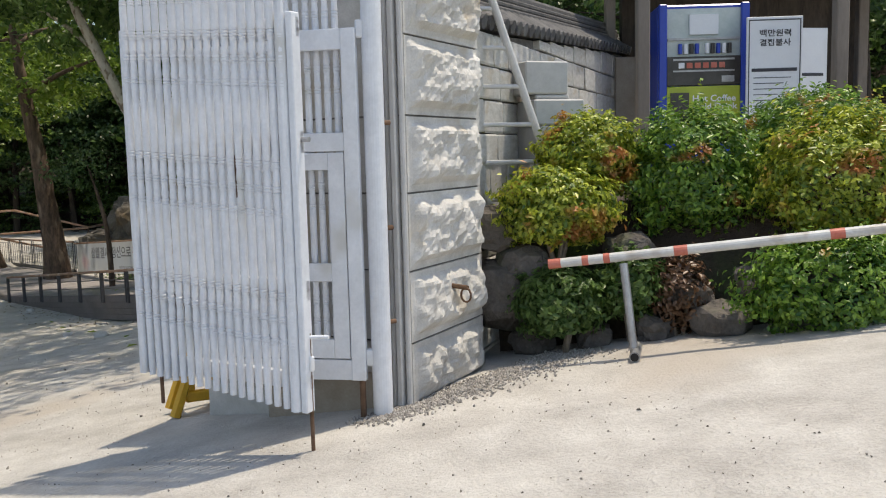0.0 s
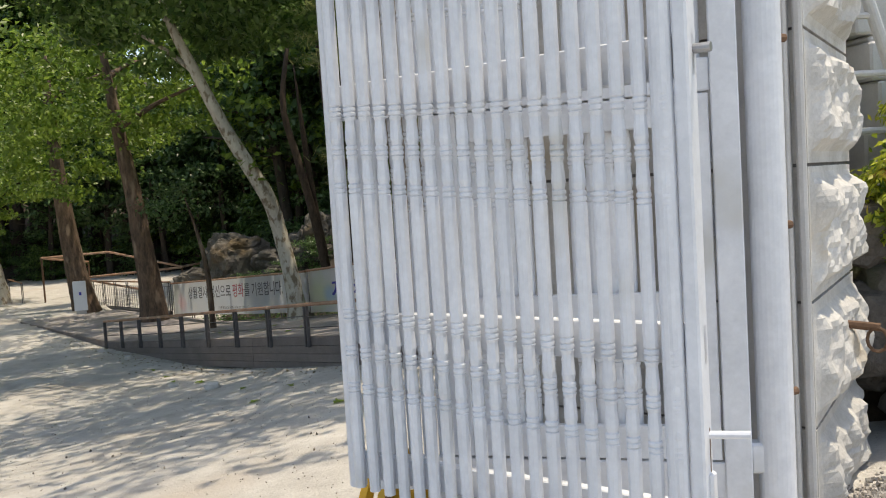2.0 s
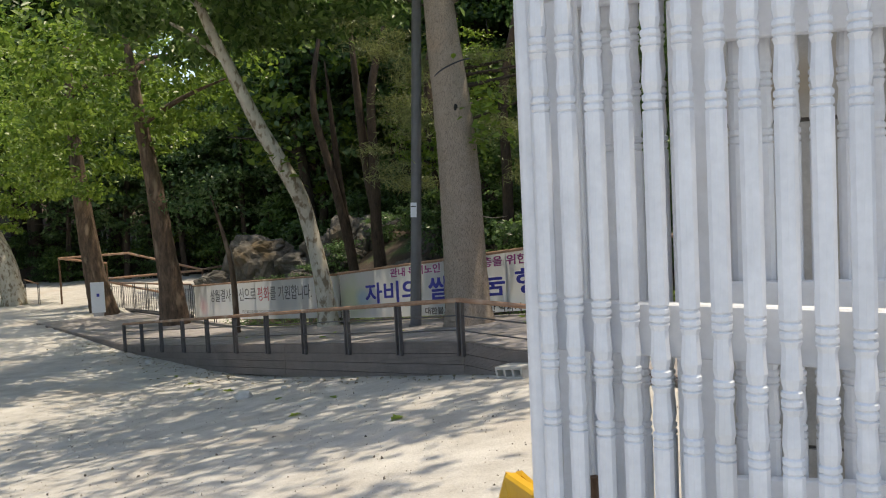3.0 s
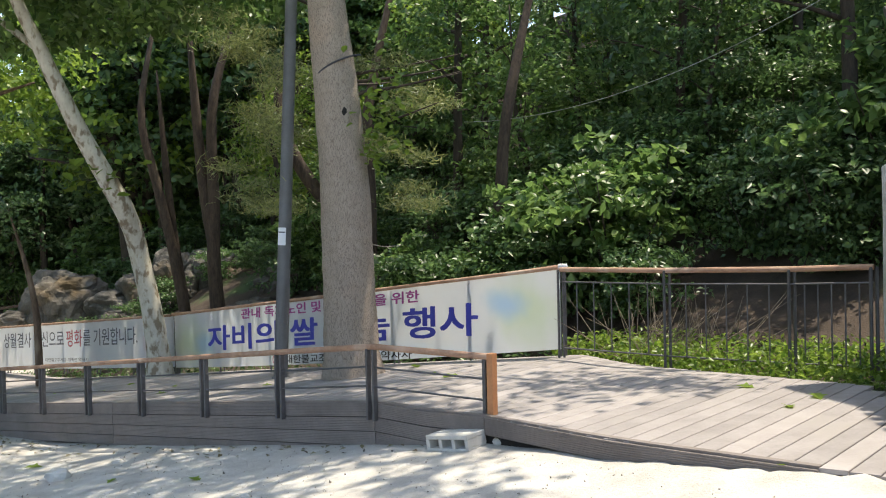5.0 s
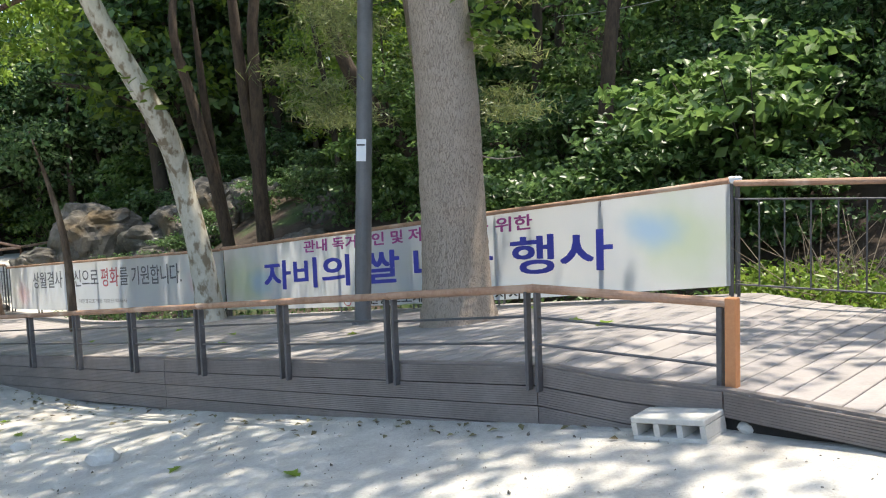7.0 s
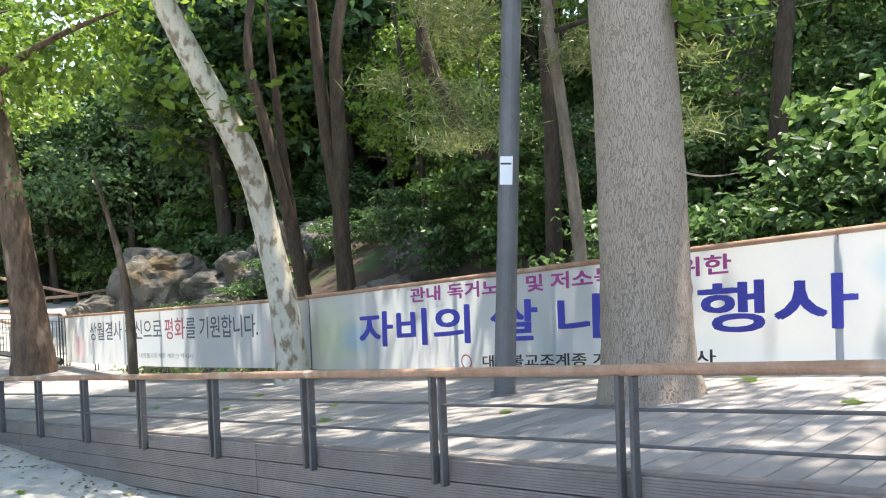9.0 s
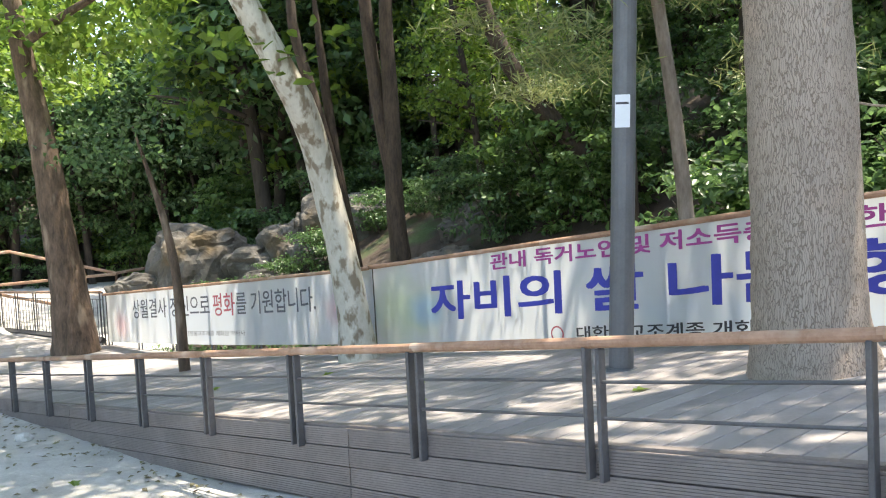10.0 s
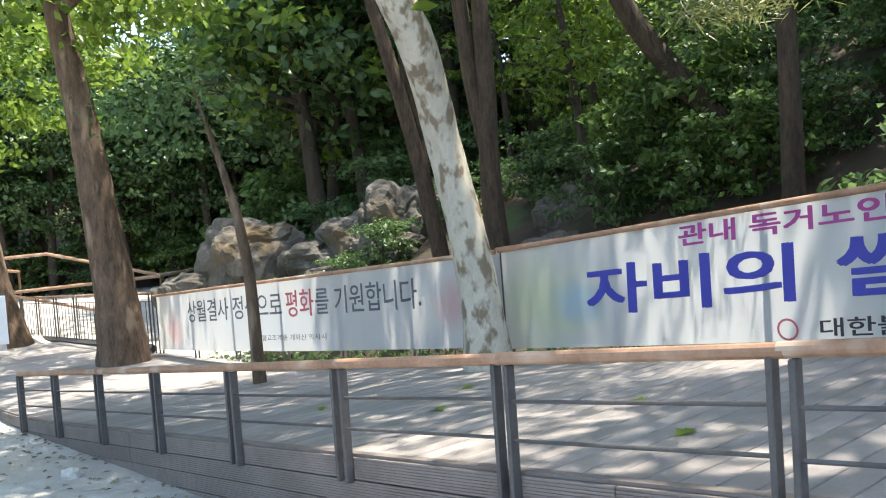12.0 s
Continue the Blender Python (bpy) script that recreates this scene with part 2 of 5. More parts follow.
PAPER = material("white_panel", (0.68, 0.70, 0.74), (0.75, 0.77, 0.80), 0.5, 4, 60, 0.0)
RED_TAPE = material("red_reflective_tape", (0.45, 0.09, 0.06), (0.55, 0.19, 0.14), 0.5, 9, 60, 0.0)
TIMBER = material("grey_brown_timber", (0.15, 0.125, 0.105), (0.24, 0.20, 0.17), 0.85, 4, 40, 0.4, 0.006, stretch=(1, 1, 0.2))
ROOF_TILE = material("dark_roof_tile", (0.055, 0.055, 0.06), (0.14, 0.135, 0.13), 0.8, 8, 60, 0.4, 0.006, spread=0.2)
PLASTER = material("earth_wall_plaster", (0.30, 0.25, 0.20), (0.42, 0.37, 0.31), 0.95, 4, 60, 0.3, 0.006)
LEAF_DEEP = leaf_material("deep_green_leaves", (0.032, 0.078, 0.027), (0.15, 0.25, 0.09), 0.48)
LEAF_MID = leaf_material("mid_green_leaves", (0.048, 0.112, 0.028), (0.205, 0.315, 0.095), 0.52)
LEAF_BRIGHT = leaf_material("bright_green_leaves", (0.085, 0.165, 0.024), (0.25, 0.35, 0.06), 0.55)
LEAF_PINE = leaf_material("blue_green_needles", (0.10, 0.135, 0.055), (0.33, 0.36, 0.14), 0.45)
LEAF_BUSH = leaf_material("clipped_bush_leaves", (0.03, 0.11, 0.018), (0.30, 0.47, 0.075), 0.4, accent=((0.46, 0.17, 0.05), 3.0, 0.62))
LEAF_YELLOW = leaf_material("yellow_green_bush_leaves", (0.07, 0.15, 0.018), (0.60, 0.64, 0.09), 0.4, accent=((0.50, 0.21, 0.065), 3.2, 0.56))
LEAF_DRY = leaf_material("dry_brown_leaves", (0.09, 0.045, 0.025), (0.20, 0.11, 0.06), 0.2)
BARK_STEM = material("dark_brown_stem_bark", (0.032, 0.022, 0.016), (0.095, 0.065, 0.046), 0.95, 10, 40, 0.9, 0.02, stretch=(1, 1, 0.25))
LEAF_COVER = leaf_material("blue_green_cover_leaves", (0.04, 0.10, 0.05), (0.13, 0.25, 0.12), 0.4)
BARK_PINE = material("grey_brown_pine_bark", (0.12, 0.09, 0.07), (0.30, 0.24, 0.19), 0.95, 10, 45, 0.8, 0.015, stretch=(1, 1, 0.3))
LEAF_LITTER = leaf_material("withered_leaf_litter", (0.12, 0.085, 0.05), (0.26, 0.24, 0.12), 0.2)
TWIG = material("dry_twig", (0.16, 0.12, 0.09), (0.30, 0.25, 0.19), 0.9, 8, 40, 0.2, 0.003)


# ---- building helpers ----
def mesh_of(name, verts, faces, mat, smooth=False):
    me = bpy.data.meshes.new(name)
    me.from_pydata([tuple(v) for v in verts], [], faces)
    me.update()
    if mat:
        me.materials.append(mat)
    if smooth:
        me.polygons.foreach_set("use_smooth", [True] * len(me.polygons))
    return me


def bm_mesh(name, bm, mat, smooth=False):
    bmesh.ops.recalc_face_normals(bm, faces=bm.faces)
    me = bpy.data.meshes.new(name)
    bm.to_mesh(me)
    bm.free()
    me.materials.append(mat)
    if smooth:
        me.polygons.foreach_set("use_smooth", [True] * len(me.polygons))
    return me


def put(name, me, parent=None, m=None, label=""):
    ob = new(name, me)
    if parent:
        ob.parent = parent
    if m is not None:
        ob.matrix_basis = m
    if label:
        ob["label"] = label
    return ob


def part(name, bm, mat, parent, label="", m=None, smooth=False):
    return put(name, bm_mesh(name, bm, mat, smooth), parent, m, label)


def thing(name, m, label, category, group="", kind=""):
    ob = new(name)
    ob.matrix_basis = m
    ob.empty_display_size = 0.1
    return tagged(ob, label, category, group, kind)


def add_box(bm, lo, hi, bevel=0.0):
    c = [(lo[i] + hi[i]) / 2 for i in range(3)]
    s = [hi[i] - lo[i] for i in range(3)]
    vs = bmesh.ops.create_cube(bm, size=1, matrix=Matrix.LocRotScale(c, None, s))["verts"]
    if bevel:
        es = list({e for v in vs for e in v.link_edges})
        bmesh.ops.bevel(bm, geom=es, offset=bevel, segments=1, affect="EDGES")
    return bm


def box(lo, hi, bevel=0.0):
    return add_box(bmesh.new(), lo, hi, bevel)


def add_tube(bm, a, b, r0, r1=None, sides=10):
    a, b = Vector(a), Vector(b)
    d = b - a
    m = Matrix.Translation((a + b) / 2) @ d.to_track_quat("Z", "Y").to_matrix().to_4x4()
    bmesh.ops.create_cone(bm, cap_ends=True, segments=sides, radius1=r0, radius2=r0 if r1 is None else r1, depth=d.length, matrix=m)
    return bm


def tube(a, b, r0, r1=None, sides=10):
    return add_tube(bmesh.new(), a, b, r0, r1, sides)


def sweep(points, radii, sides=12, rough=0.0, seed=0, lobes=0.0):
    """A closed limb along points, with an uneven round section."""
    rng = np.random.default_rng(seed)
    bm, rings = bmesh.new(), []
    pts = [Vector(p) for p in points]
    ph = rng.uniform(0, 6.28, 4)
    for i, (p, r) in enumerate(zip(pts, radii)):
        d = (pts[min(i + 1, len(pts) - 1)] - pts[max(i - 1, 0)]).normalized()
        q = Vector((0, 0, 1)).rotation_difference(d)
        ring = []
        for k in range(sides):
            a = 2 * math.pi * k / sides
            rr = r * (1 + lobes * math.sin(3 * a + ph[0]) + lobes * 0.6 * math.sin(5 * a + ph[1] + i * 0.3) + rough * rng.normal())
            ring.append(bm.verts.new(p + q @ Vector((math.cos(a) * rr, math.sin(a) * rr, 0))))
        rings.append(ring)
    for a, b in zip(rings, rings[1:]):
        for k in range(sides):
            bm.faces.new((a[k], a[(k + 1) % sides], b[(k + 1) % sides], b[k]))
    bm.faces.new(rings[-1])
    bm.faces.new(rings[0][::-1])
    return bm


def resample(points, radii, n):
    """Smooths a short line of points and radii into n."""
    P, R = np.array(points, float), np.array(radii, float)
    t = np.linspace(0, len(P) - 1, n)
    k = np.arange(len(P))
    out = np.stack([np.interp(t, k, P[:, i]) for i in range(3)], 1)
    sm = out.copy()
    for _ in range(3):
        sm[1:-1] = (sm[:-2] + 2 * sm[1:-1] + sm[2:]) / 4
    return sm, np.interp(t, k, R)


def leaf_cloud(name, centres, normals, length, width, mat, rng, droop=0.25, up=0.6):
    """Many separate leaf blades, each a folded quad, at the given centres."""
    c = np.asarray(centres, float)
    n = len(c)
    nr = np.asarray(normals, float) + rng.normal(0, 0.55, (n, 3)) + np.array([0, 0, up])
    nr /= np.linalg.norm(nr, axis=1, keepdims=True)
    d = rng.normal(0, 1, (n, 3)) - np.array([0, 0, droop])
    d -= nr * (d * nr).sum(1, keepdims=True)
    d /= np.linalg.norm(d, axis=1, keepdims=True)
    w = np.cross(nr, d)
    L = length * rng.uniform(0.65, 1.3, (n, 1))
    W = width * rng.uniform(0.7, 1.25, (n, 1))
    fold = nr * W * 0.25
    v = np.stack([c - d * L / 2, c + w * W / 2 + fold, c + d * L / 2, c - w * W / 2 + fold], 1).reshape(-1, 3)
    me = bpy.data.meshes.new(name)
    me.vertices.add(4 * n)
    me.vertices.foreach_set("co", v.ravel())
    tri = (np.arange(n)[:, None] * 4 + np.array([0, 1, 2, 0, 2, 3])).ravel()
    me.loops.add(6 * n)
    me.loops.foreach_set("vertex_index", tri)
    me.polygons.add(2 * n)
    me.polygons.foreach_set("loop_start", np.arange(2 * n) * 3)
    me.update(calc_edges=True)
    me.materials.append(mat)
    return me


def ease(x):
    x = min(max(x, 0.0), 1.0)
    return x * x * (3 - 2 * x)


def softmax(a, b, k):
    return k * math.log(math.exp(min(a / k, 300)) + math.exp(min(b / k, 300))) if abs(a - b) < 20 * k else max(a, b)


# ---- the lie of the land ----
P0 = Vector((-2.45, 12.221))            # first handrail corner of the deck
U, N = Vector((-0.670, 0.7424)), Vector((0.7424, 0.670))   # along the deck, across it


def sn(x, y):
    d = Vector((x, y)) - P0
    return d.dot(U), d.dot(N)


def at(s, n, z=0.0):
    p = P0 + U * s + N * n
    return Vector((p.x, p.y, z))


def deck_z(x, y):
    s, n = sn(x, y)
    d1 = softmax(-0.635 - 0.1115 * max(s, 0.0) + 0.008 * n, -1.96 - 0.03 * max(0.0, s - 12), 0.04)
    d2 = -0.134 + 0.0357 * x - 0.0374 * y
    k = ease(-s / 1.12)
    return d1 * (1 - k) + d2 * k


def path_z(x, y):
    xx, yy = min(max(x, -60), 5), min(max(y, -30), 60)
    return softmax(0.108 + 0.145 * xx - 0.06 * yy, -1.535 - 0.045 * min(max(0.0, sn(x, y)[0]), 12) - 0.012 * min(max(0.0, sn(x, y)[0] - 12), 40), 0.06)


def deck_front(s):
    d = max(0.0, -s - 1.12)
    return -0.28 * min(d, 1.2) - 0.14 * max(0.0, d - 1.2)


def deck_back(s):
    if s > -3.07:
        return 3.1 - 0.30 * max(0.0, -s)
    return 2.18 + 1.707 * (s + 3.07)


def rise_from(x):
    return 40 + 6.5 * ease((-9.0 - x) / 6.0)


def ground_z(x, y):
    s, n = sn(x, y)
    z = path_z(x, y)
    start = 3.7 + max(0.0, s - 13) * 0.45
    if n > start and s > -7:
        rise = min(0.42 * (n - start) ** 1.08, 16)
        z = (z - 0.25) + rise
        z += 0.25 * noise.noise((x * 0.35, y * 0.35, 3.0)) * min(1, rise)
    elif -5.0 < s < 21 and n > deck_front(s):
        k = ease((n - deck_front(s)) / 0.25)
        z = z * (1 - k) + min(z, deck_z(x, y) - 0.14) * k
    else:
        z += min(max(0.0, y - rise_from(x)) * 0.45, 14) + min(max(0.0, -32 - x) * 0.4, 12)
    z += 0.012 * noise.noise((x * 1.7, y * 1.7, 0)) + 0.004 * noise.noise((x * 9, y * 9, 7))
    return z


# ---- ground, one sheet to the horizon ----
def grid_line(lo, hi, step, far):
    line = list(np.arange(lo, hi + 1e-6, step))
    d, a, b = step, lo, hi
    while b < far:
        d *= 1.35
        a, b = a - d, b + d
        line = [a] + line + [b]
    return line


XS, YS = grid_line(-15.5, 4.5, 0.16, 320), grid_line(-2.5, 24.5, 0.16, 320)
gv = [(x, y, ground_z(x, y)) for y in YS for x in XS]
gf, gm = [], []
for j in range(len(YS) - 1):
    for i in range(len(XS) - 1):
        k = j * len(XS) + i
        gf.append((k, k + 1, k + 1 + len(XS), k + len(XS)))
        ss, nn = sn((XS[i] + XS[i + 1]) / 2, (YS[j] + YS[j + 1]) / 2)
        gm.append(1 if (nn > (3.25 if ss > 0 else 2.7) + max(0.0, ss - 13) * 0.45 and ss > -7.5) or YS[j + 1] > rise_from(XS[i]) + 0.5 or XS[i] < -30 else 0)
me = mesh_of("ground", gv, gf, SAND, True)
me.materials.append(LITTER)
me.polygons.foreach_set("material_index", gm)
tagged(put("ground", me), "pale compacted sandy ground sloping down to a wooded hillside", "ground", kind="structure")


# ---- timber deck ----
deck = thing("deck", Matrix.Identity(4), "grey-brown composite board deck with a ramp, dappled by tree shade", "deck", kind="structure")
BOARD = 0.146
s = -5.2
while s < 20.5:
    c = s + BOARD / 2
    n0, n1 = deck_front(c), deck_back(c)
    if n1 - n0 > 0.15:
        cuts = 7
        verts, faces = [], []
        for k in range(cuts + 1):
            n = n0 + (n1 - n0) * k / cuts
            for ds, dz in ((0.0042, -0.025), (0.0042, -0.004), (0.0075, 0.0), (BOARD - 0.0075, 0.0), (BOARD - 0.0042, -0.004), (BOARD - 0.0042, -0.025)):
                p = at(s + ds, n)
                verts.append((p.x, p.y, deck_z(p.x, p.y) + dz))
        for k in range(cuts):
            for q in range(5):
                i = k * 6 + q
                faces.append((i, i + 1, i + 7, i + 6))
        faces += [tuple(range(6)), tuple(range(cuts * 6 + 5, cuts * 6 - 1, -1))]
        put("board", mesh_of("board", verts, faces, DECK), deck)
    s += BOARD


def fascia_strip(name, s0, s1, top0, top1, out, mat, step=0.5, thick=0.03, to_ground=False):
    """A board along the deck's front edge, from top0 to top1 below the deck's surface."""
    k = max(2, int((s1 - s0) / step))
    verts, faces = [], []
    for i in range(k + 1):
        c = s0 + (s1 - s0) * i / k
        n = deck_front(c) - out
        p, q = at(c, n), at(c, n + thick)
        z = deck_z(*at(c, deck_front(c))[:2])
        lo = z + top1
        if to_ground:
            lo = path_z(p.x, p.y) - 0.03
        inward = (q - p).normalized() * 0.004
        ribs = max(1, int((top0 - top1) / 0.0135)) if thick > 0.025 and top0 - top1 > 0.05 else 1
        section = []
        for k_ in range(ribs + 1):
            zz = z + top0 + (lo - z - top0) * k_ / ribs
            section.append((p.x, p.y, zz))
            if k_ < ribs:
                zm = zz + (lo - z - top0) / ribs
                section += [(p.x, p.y, zz * 0.35 + zm * 0.65), (p.x + inward.x, p.y + inward.y, zz * 0.28 + zm * 0.72), (p.x + inward.x, p.y + inward.y, zz * 0.05 + zm * 0.95)] if ribs > 1 else []
        section += [(q.x, q.y, lo), (q.x, q.y, z + top0)]
        verts += section
    w = len(section)
    for i in range(k):
        for a in range(w):
            b = (a + 1) % w
            faces.append((i * w + a, i * w + b, i * w + w + b, i * w + w + a))
    faces += [tuple(range(w))[::-1], tuple(range(k * w, k * w + w))]
    return put(name, mesh_of(name, verts, faces, mat), deck)


fascia_strip("edge_trim", -3.6, 20.5, 0.008, -0.006, 0.012, FASCIA, thick=0.05)
for a, b in ((-1.12, 0.0), (0.0, 4.2), (4.2, 8.9), (8.9, 13.6), (13.6, 20.4)):
    fascia_strip("fascia_board", a + 0.004, b - 0.004, -0.008, -0.118, 0.03, FASCIA)
    fascia_strip("fascia_board", a + 0.004, b - 0.004, -0.124, -0.235, 0.034, FASCIA)
    fascia_strip("fascia_board", a + 0.004, b - 0.004, -0.241, -0.352, 0.03, FASCIA)
    fascia_strip("fascia_board", a + 0.004, b - 0.004, -0.358, -0.46, 0.033, FASCIA)
fascia_strip("fascia_board", -3.6, -1.125, -0.008, -0.13, 0.03, FASCIA)
# near-black board: the shade under the deck's edge, put in as colour
fascia_strip("skirt_shadow_board", -3.6, 20.3, -0.01, -0.5, -0.02, SHADE_BLACK, thick=0.02)


# ---- deck handrail ----
def flat_post(parent, s, n, z0, z1, mat=POST_PAINT, w=0.035, d=0.05):
    p = at(s, n)
    m = Matrix.Translation((p.x, p.y, 0)) @ Matrix.Rotation(math.atan2(U.y, U.x), 4, "Z")
    return part("post", box((-w / 2, -d / 2, z0), (w / 2, d / 2, z1), 0.004), mat, parent, m=m)


handrail = thing("handrail", Matrix.Identity(4), "worn brown handrail on dark grey flat posts along the deck edge", "railing")
PITCH = 1.177
RAIL_N = -0.055


def rail_top(s):
    return -0.185 - 0.1085 * max(s, 0.0)


for i in range(11):
    si = i * PITCH
    for off in ((-0.036, 0.036) if i else (-0.03, 0.04)):
        flat_post(handrail, si + off, RAIL_N, rail_top(si) - 0.595, rail_top(si) - 0.022, w=0.022)
for i in range(10):
    a, b = i * PITCH, (i + 1) * PITCH
    for down in (0.165, 0.32):
        part("rod", tube(at(a + 0.04, RAIL_N, rail_top(a) - down), at(b - 0.04, RAIL_N, rail_top(b) - down), 0.008, sides=8), POST_PAINT, handrail)
    p, q = at(a - 0.01, RAIL_N, rail_top(a)), at(b + 0.01, RAIL_N, rail_top(b))
    part("rail", tube(p, q, 0.025, sides=12), RAIL_WOOD, handrail, smooth=False)
E_S, E_N = -1.13, 0.06
e_top, e_base = -0.20, -0.66
part("rail", tube(at(0.01, RAIL_N, rail_top(0)), at(E_S, E_N, e_top), 0.025, sides=12), RAIL_WOOD, handrail)
for down in (0.165, 0.32):
    part("rod", tube(at(-0.03, RAIL_N, rail_top(0) - down), at(E_S + 0.05, E_N, e_top - down), 0.008, sides=8), POST_PAINT, handrail)
flat_post(handrail, E_S + 0.06, E_N, e_base - 0.06, e_top - 0.02, w=0.03)
flat_post(handrail, E_S, E_N, e_base, e_top + 0.028, ORANGE_POST, 0.055, 0.06)


# ---- trees on the deck, lamp pole ----
def tree_limb(name, pts, radii, mat, parent, n=24, sides=16, rough=0.02, lobes=0.03, seed=0, label=""):
    p, r = resample(pts, radii, n)
    return part(name, sweep(p, r, sides, rough, seed, lobes), mat, parent, label, smooth=True)


def crown_points(rng, n, centre, size, clumps, tight, hollow=0.35):
    """Leaf places: gathered in clumps inside an uneven ellipsoid."""
    d = rng.normal(0, 1, (clumps, 3))
    d /= np.linalg.norm(d, axis=1, keepdims=True)
    c = d * rng.uniform(hollow, 1.0, (clumps, 1)) ** 0.6 * np.array(size)
    k = rng.integers(0, clumps, n)
    flat = rng.normal(0, 1, (n, 3)) * np.array([tight, tight, tight * 0.36])
    return c[k] + flat + np.array(centre), d[k]


def crown(name, parent, seed, n, centre, size, clumps, tight, leaf, mat, label="", hollow=0.35):
    rng = np.random.default_rng(seed)
    c, d = crown_points(rng, n, centre, size, clumps, tight, hollow)
    return put(name, leaf_cloud(name, c, d * 0.4, leaf, leaf * 0.62, mat, rng), parent, None, label)


oak = thing("tree", Matrix.Translation((-2.62, 15.16, -0.92)), "thick straight tree with furrowed grey-brown bark growing through the deck", "tree")
trunk = tree_limb("trunk", [(0.03, 0, -0.2), (0.03, 0, 0.02), (0.01, 0, 0.3), (0.0, 0, 1.0), (-0.02, 0, 2.2), (-0.09, 0, 3.2), (-0.18, 0, 4.2), (-0.3, 0.1, 6.5), (-0.3, 0.2, 9.0)],
                  [0.41, 0.375, 0.315, 0.295, 0.28, 0.255, 0.215, 0.16, 0.07], BARK_OAK, oak, 70, 40, 0.012, 0.016, 3)
# solid near-black blob in place of the shaded hollow of a knot
knot = bmesh.new()
bmesh.ops.create_uvsphere(knot, u_segments=12, v_segments=8, radius=0.05, matrix=Matrix.Translation((-0.02, -0.235, 3.02)) @ Matrix.Diagonal((0.8, 0.5, 1.4, 1)))
part("knot_hole", knot, SHADE_BLACK, trunk, "knot hollow, its shade painted as a near-black blob")
for k, (z, a, l) in enumerate(((4.4, 0.3, 2.6), (5.2, 2.4, 3.0), (5.9, 4.4, 2.8), (6.6, 1.3, 2.4), (7.2, 3.4, 2.2))):
    dx, dy = math.cos(a) * l, math.sin(a) * l
    tree_limb("limb", [(-0.25, 0, z), (dx * 0.4, dy * 0.4, z + 0.8), (dx, dy, z + 1.6)], [0.11, 0.07, 0.02], BARK_OAK, oak, 10, 8, 0.03, 0.02, k)
crown("crown", oak, 11, 7000, (-0.2, 0, 7.4), (3.4, 3.6, 2.4), 90, 0.36, 0.18, LEAF_MID)
# unseen bough and leaves, added to throw dappled shade on the ramp
tree_limb("limb", [(-0.15, 0, 4.5), (1.6, -0.9, 5.2), (3.9, -2.2, 5.6)], [0.09, 0.06, 0.015], BARK_OAK, oak, 12, 8, 0.03, 0.02, 17)
crown("crown", oak, 19, 520, (3.6, -2.0, 5.5), (1.5, 1.2, 0.45), 16, 0.26, 0.17, LEAF_MID)
rng = np.random.default_rng(5)
c = np.concatenate([rng.normal((0.42, -0.2, 3.0), (0.16, 0.14, 0.34), (130, 3)), rng.normal((0.30, -0.3, 2.5), (0.07, 0.07, 0.13), (28, 3))])
def loose_leaves(places, length, parent, rng, label):
    """Single leaves on thin shoots, each a part."""
    me = mesh_of("leaf", [(-0.5, 0, 0), (-0.1, 0.3, 0.07), (0.25, 0.24, 0.06), (0.5, 0, -0.05), (0.25, -0.24, 0.06), (-0.1, -0.3, 0.07), (0.05, 0, 0)], [(0, 6, 1), (1, 6, 2), (2, 6, 3), (3, 6, 4), (4, 6, 5), (5, 6, 0)], LEAF_BRIGHT)
    for p in places:
        k = length * rng.uniform(0.7, 1.25)
        put("leaf", me, parent, Matrix.Translation(p) @ pose(0, 0, 0, rng.normal(0, 28), rng.normal(0, 28), rng.uniform(0, 360)) @ Matrix.Scale(k, 4), label)


loose_leaves(c, 0.11, oak, rng, "pale green leaf")
part("twig", sweep(*resample([(0.24, -0.06, 1.55), (0.42, -0.1, 1.5), (0.62, -0.12, 1.53)], [0.008, 0.006, 0.003], 8), 6), TWIG, oak)
strap = [(0.262 * math.cos(a) - 0.075, 0.262 * math.sin(a), 3.42 + 0.28 * math.sin(a * 0.5 + 1.4)) for a in np.linspace(-2.9, -0.1, 16)]
part("cable", sweep(strap, [0.011] * 16, 6), INK_BLACK, trunk, "dark cable slung round the trunk")

plane_tree = thing("tree", Matrix.Translation((-5.68, 19.63, -1.47)), "slender leaning tree with pale mottled flaking bark", "tree")
lean = [(0.08, 0.02, -0.2), (0.06, 0.01, 0.0), (0.04, 0, 0.4), (-0.02, 0, 0.9), (-0.09, 0, 1.35), (-0.2, 0, 1.9), (-0.27, -0.1, 2.35), (-0.36, -0.4, 2.75), (-0.52, -0.55, 3.1), (-0.92, -0.85, 4.0), (-1.3, -1.05, 5.0), (-1.7, -1.3, 6.0), (-2.0, -1.3, 8.0)]
tree_limb("trunk", lean, [0.27, 0.225, 0.18, 0.165, 0.155, 0.15, 0.15, 0.155, 0.145, 0.125, 0.105, 0.08, 0.03], BARK_PLANE, plane_tree, 60, 20, 0.012, 0.02, 9)
for k, (i, a, l) in enumerate(((10, 2.6, 2.4), (11, 4.4, 2.2), (11, 1.0, 1.8))):
    q = lean[i]
    tree_limb("limb", [q, (q[0] + math.cos(a) * l * 0.5, q[1] + math.sin(a) * l * 0.5, q[2] + 0.8), (q[0] + math.cos(a) * l, q[1] + math.sin(a) * l, q[2] + 1.3)], [0.06, 0.04, 0.012], BARK_PLANE, plane_tree, 10, 8, 0.02, 0.02, k)
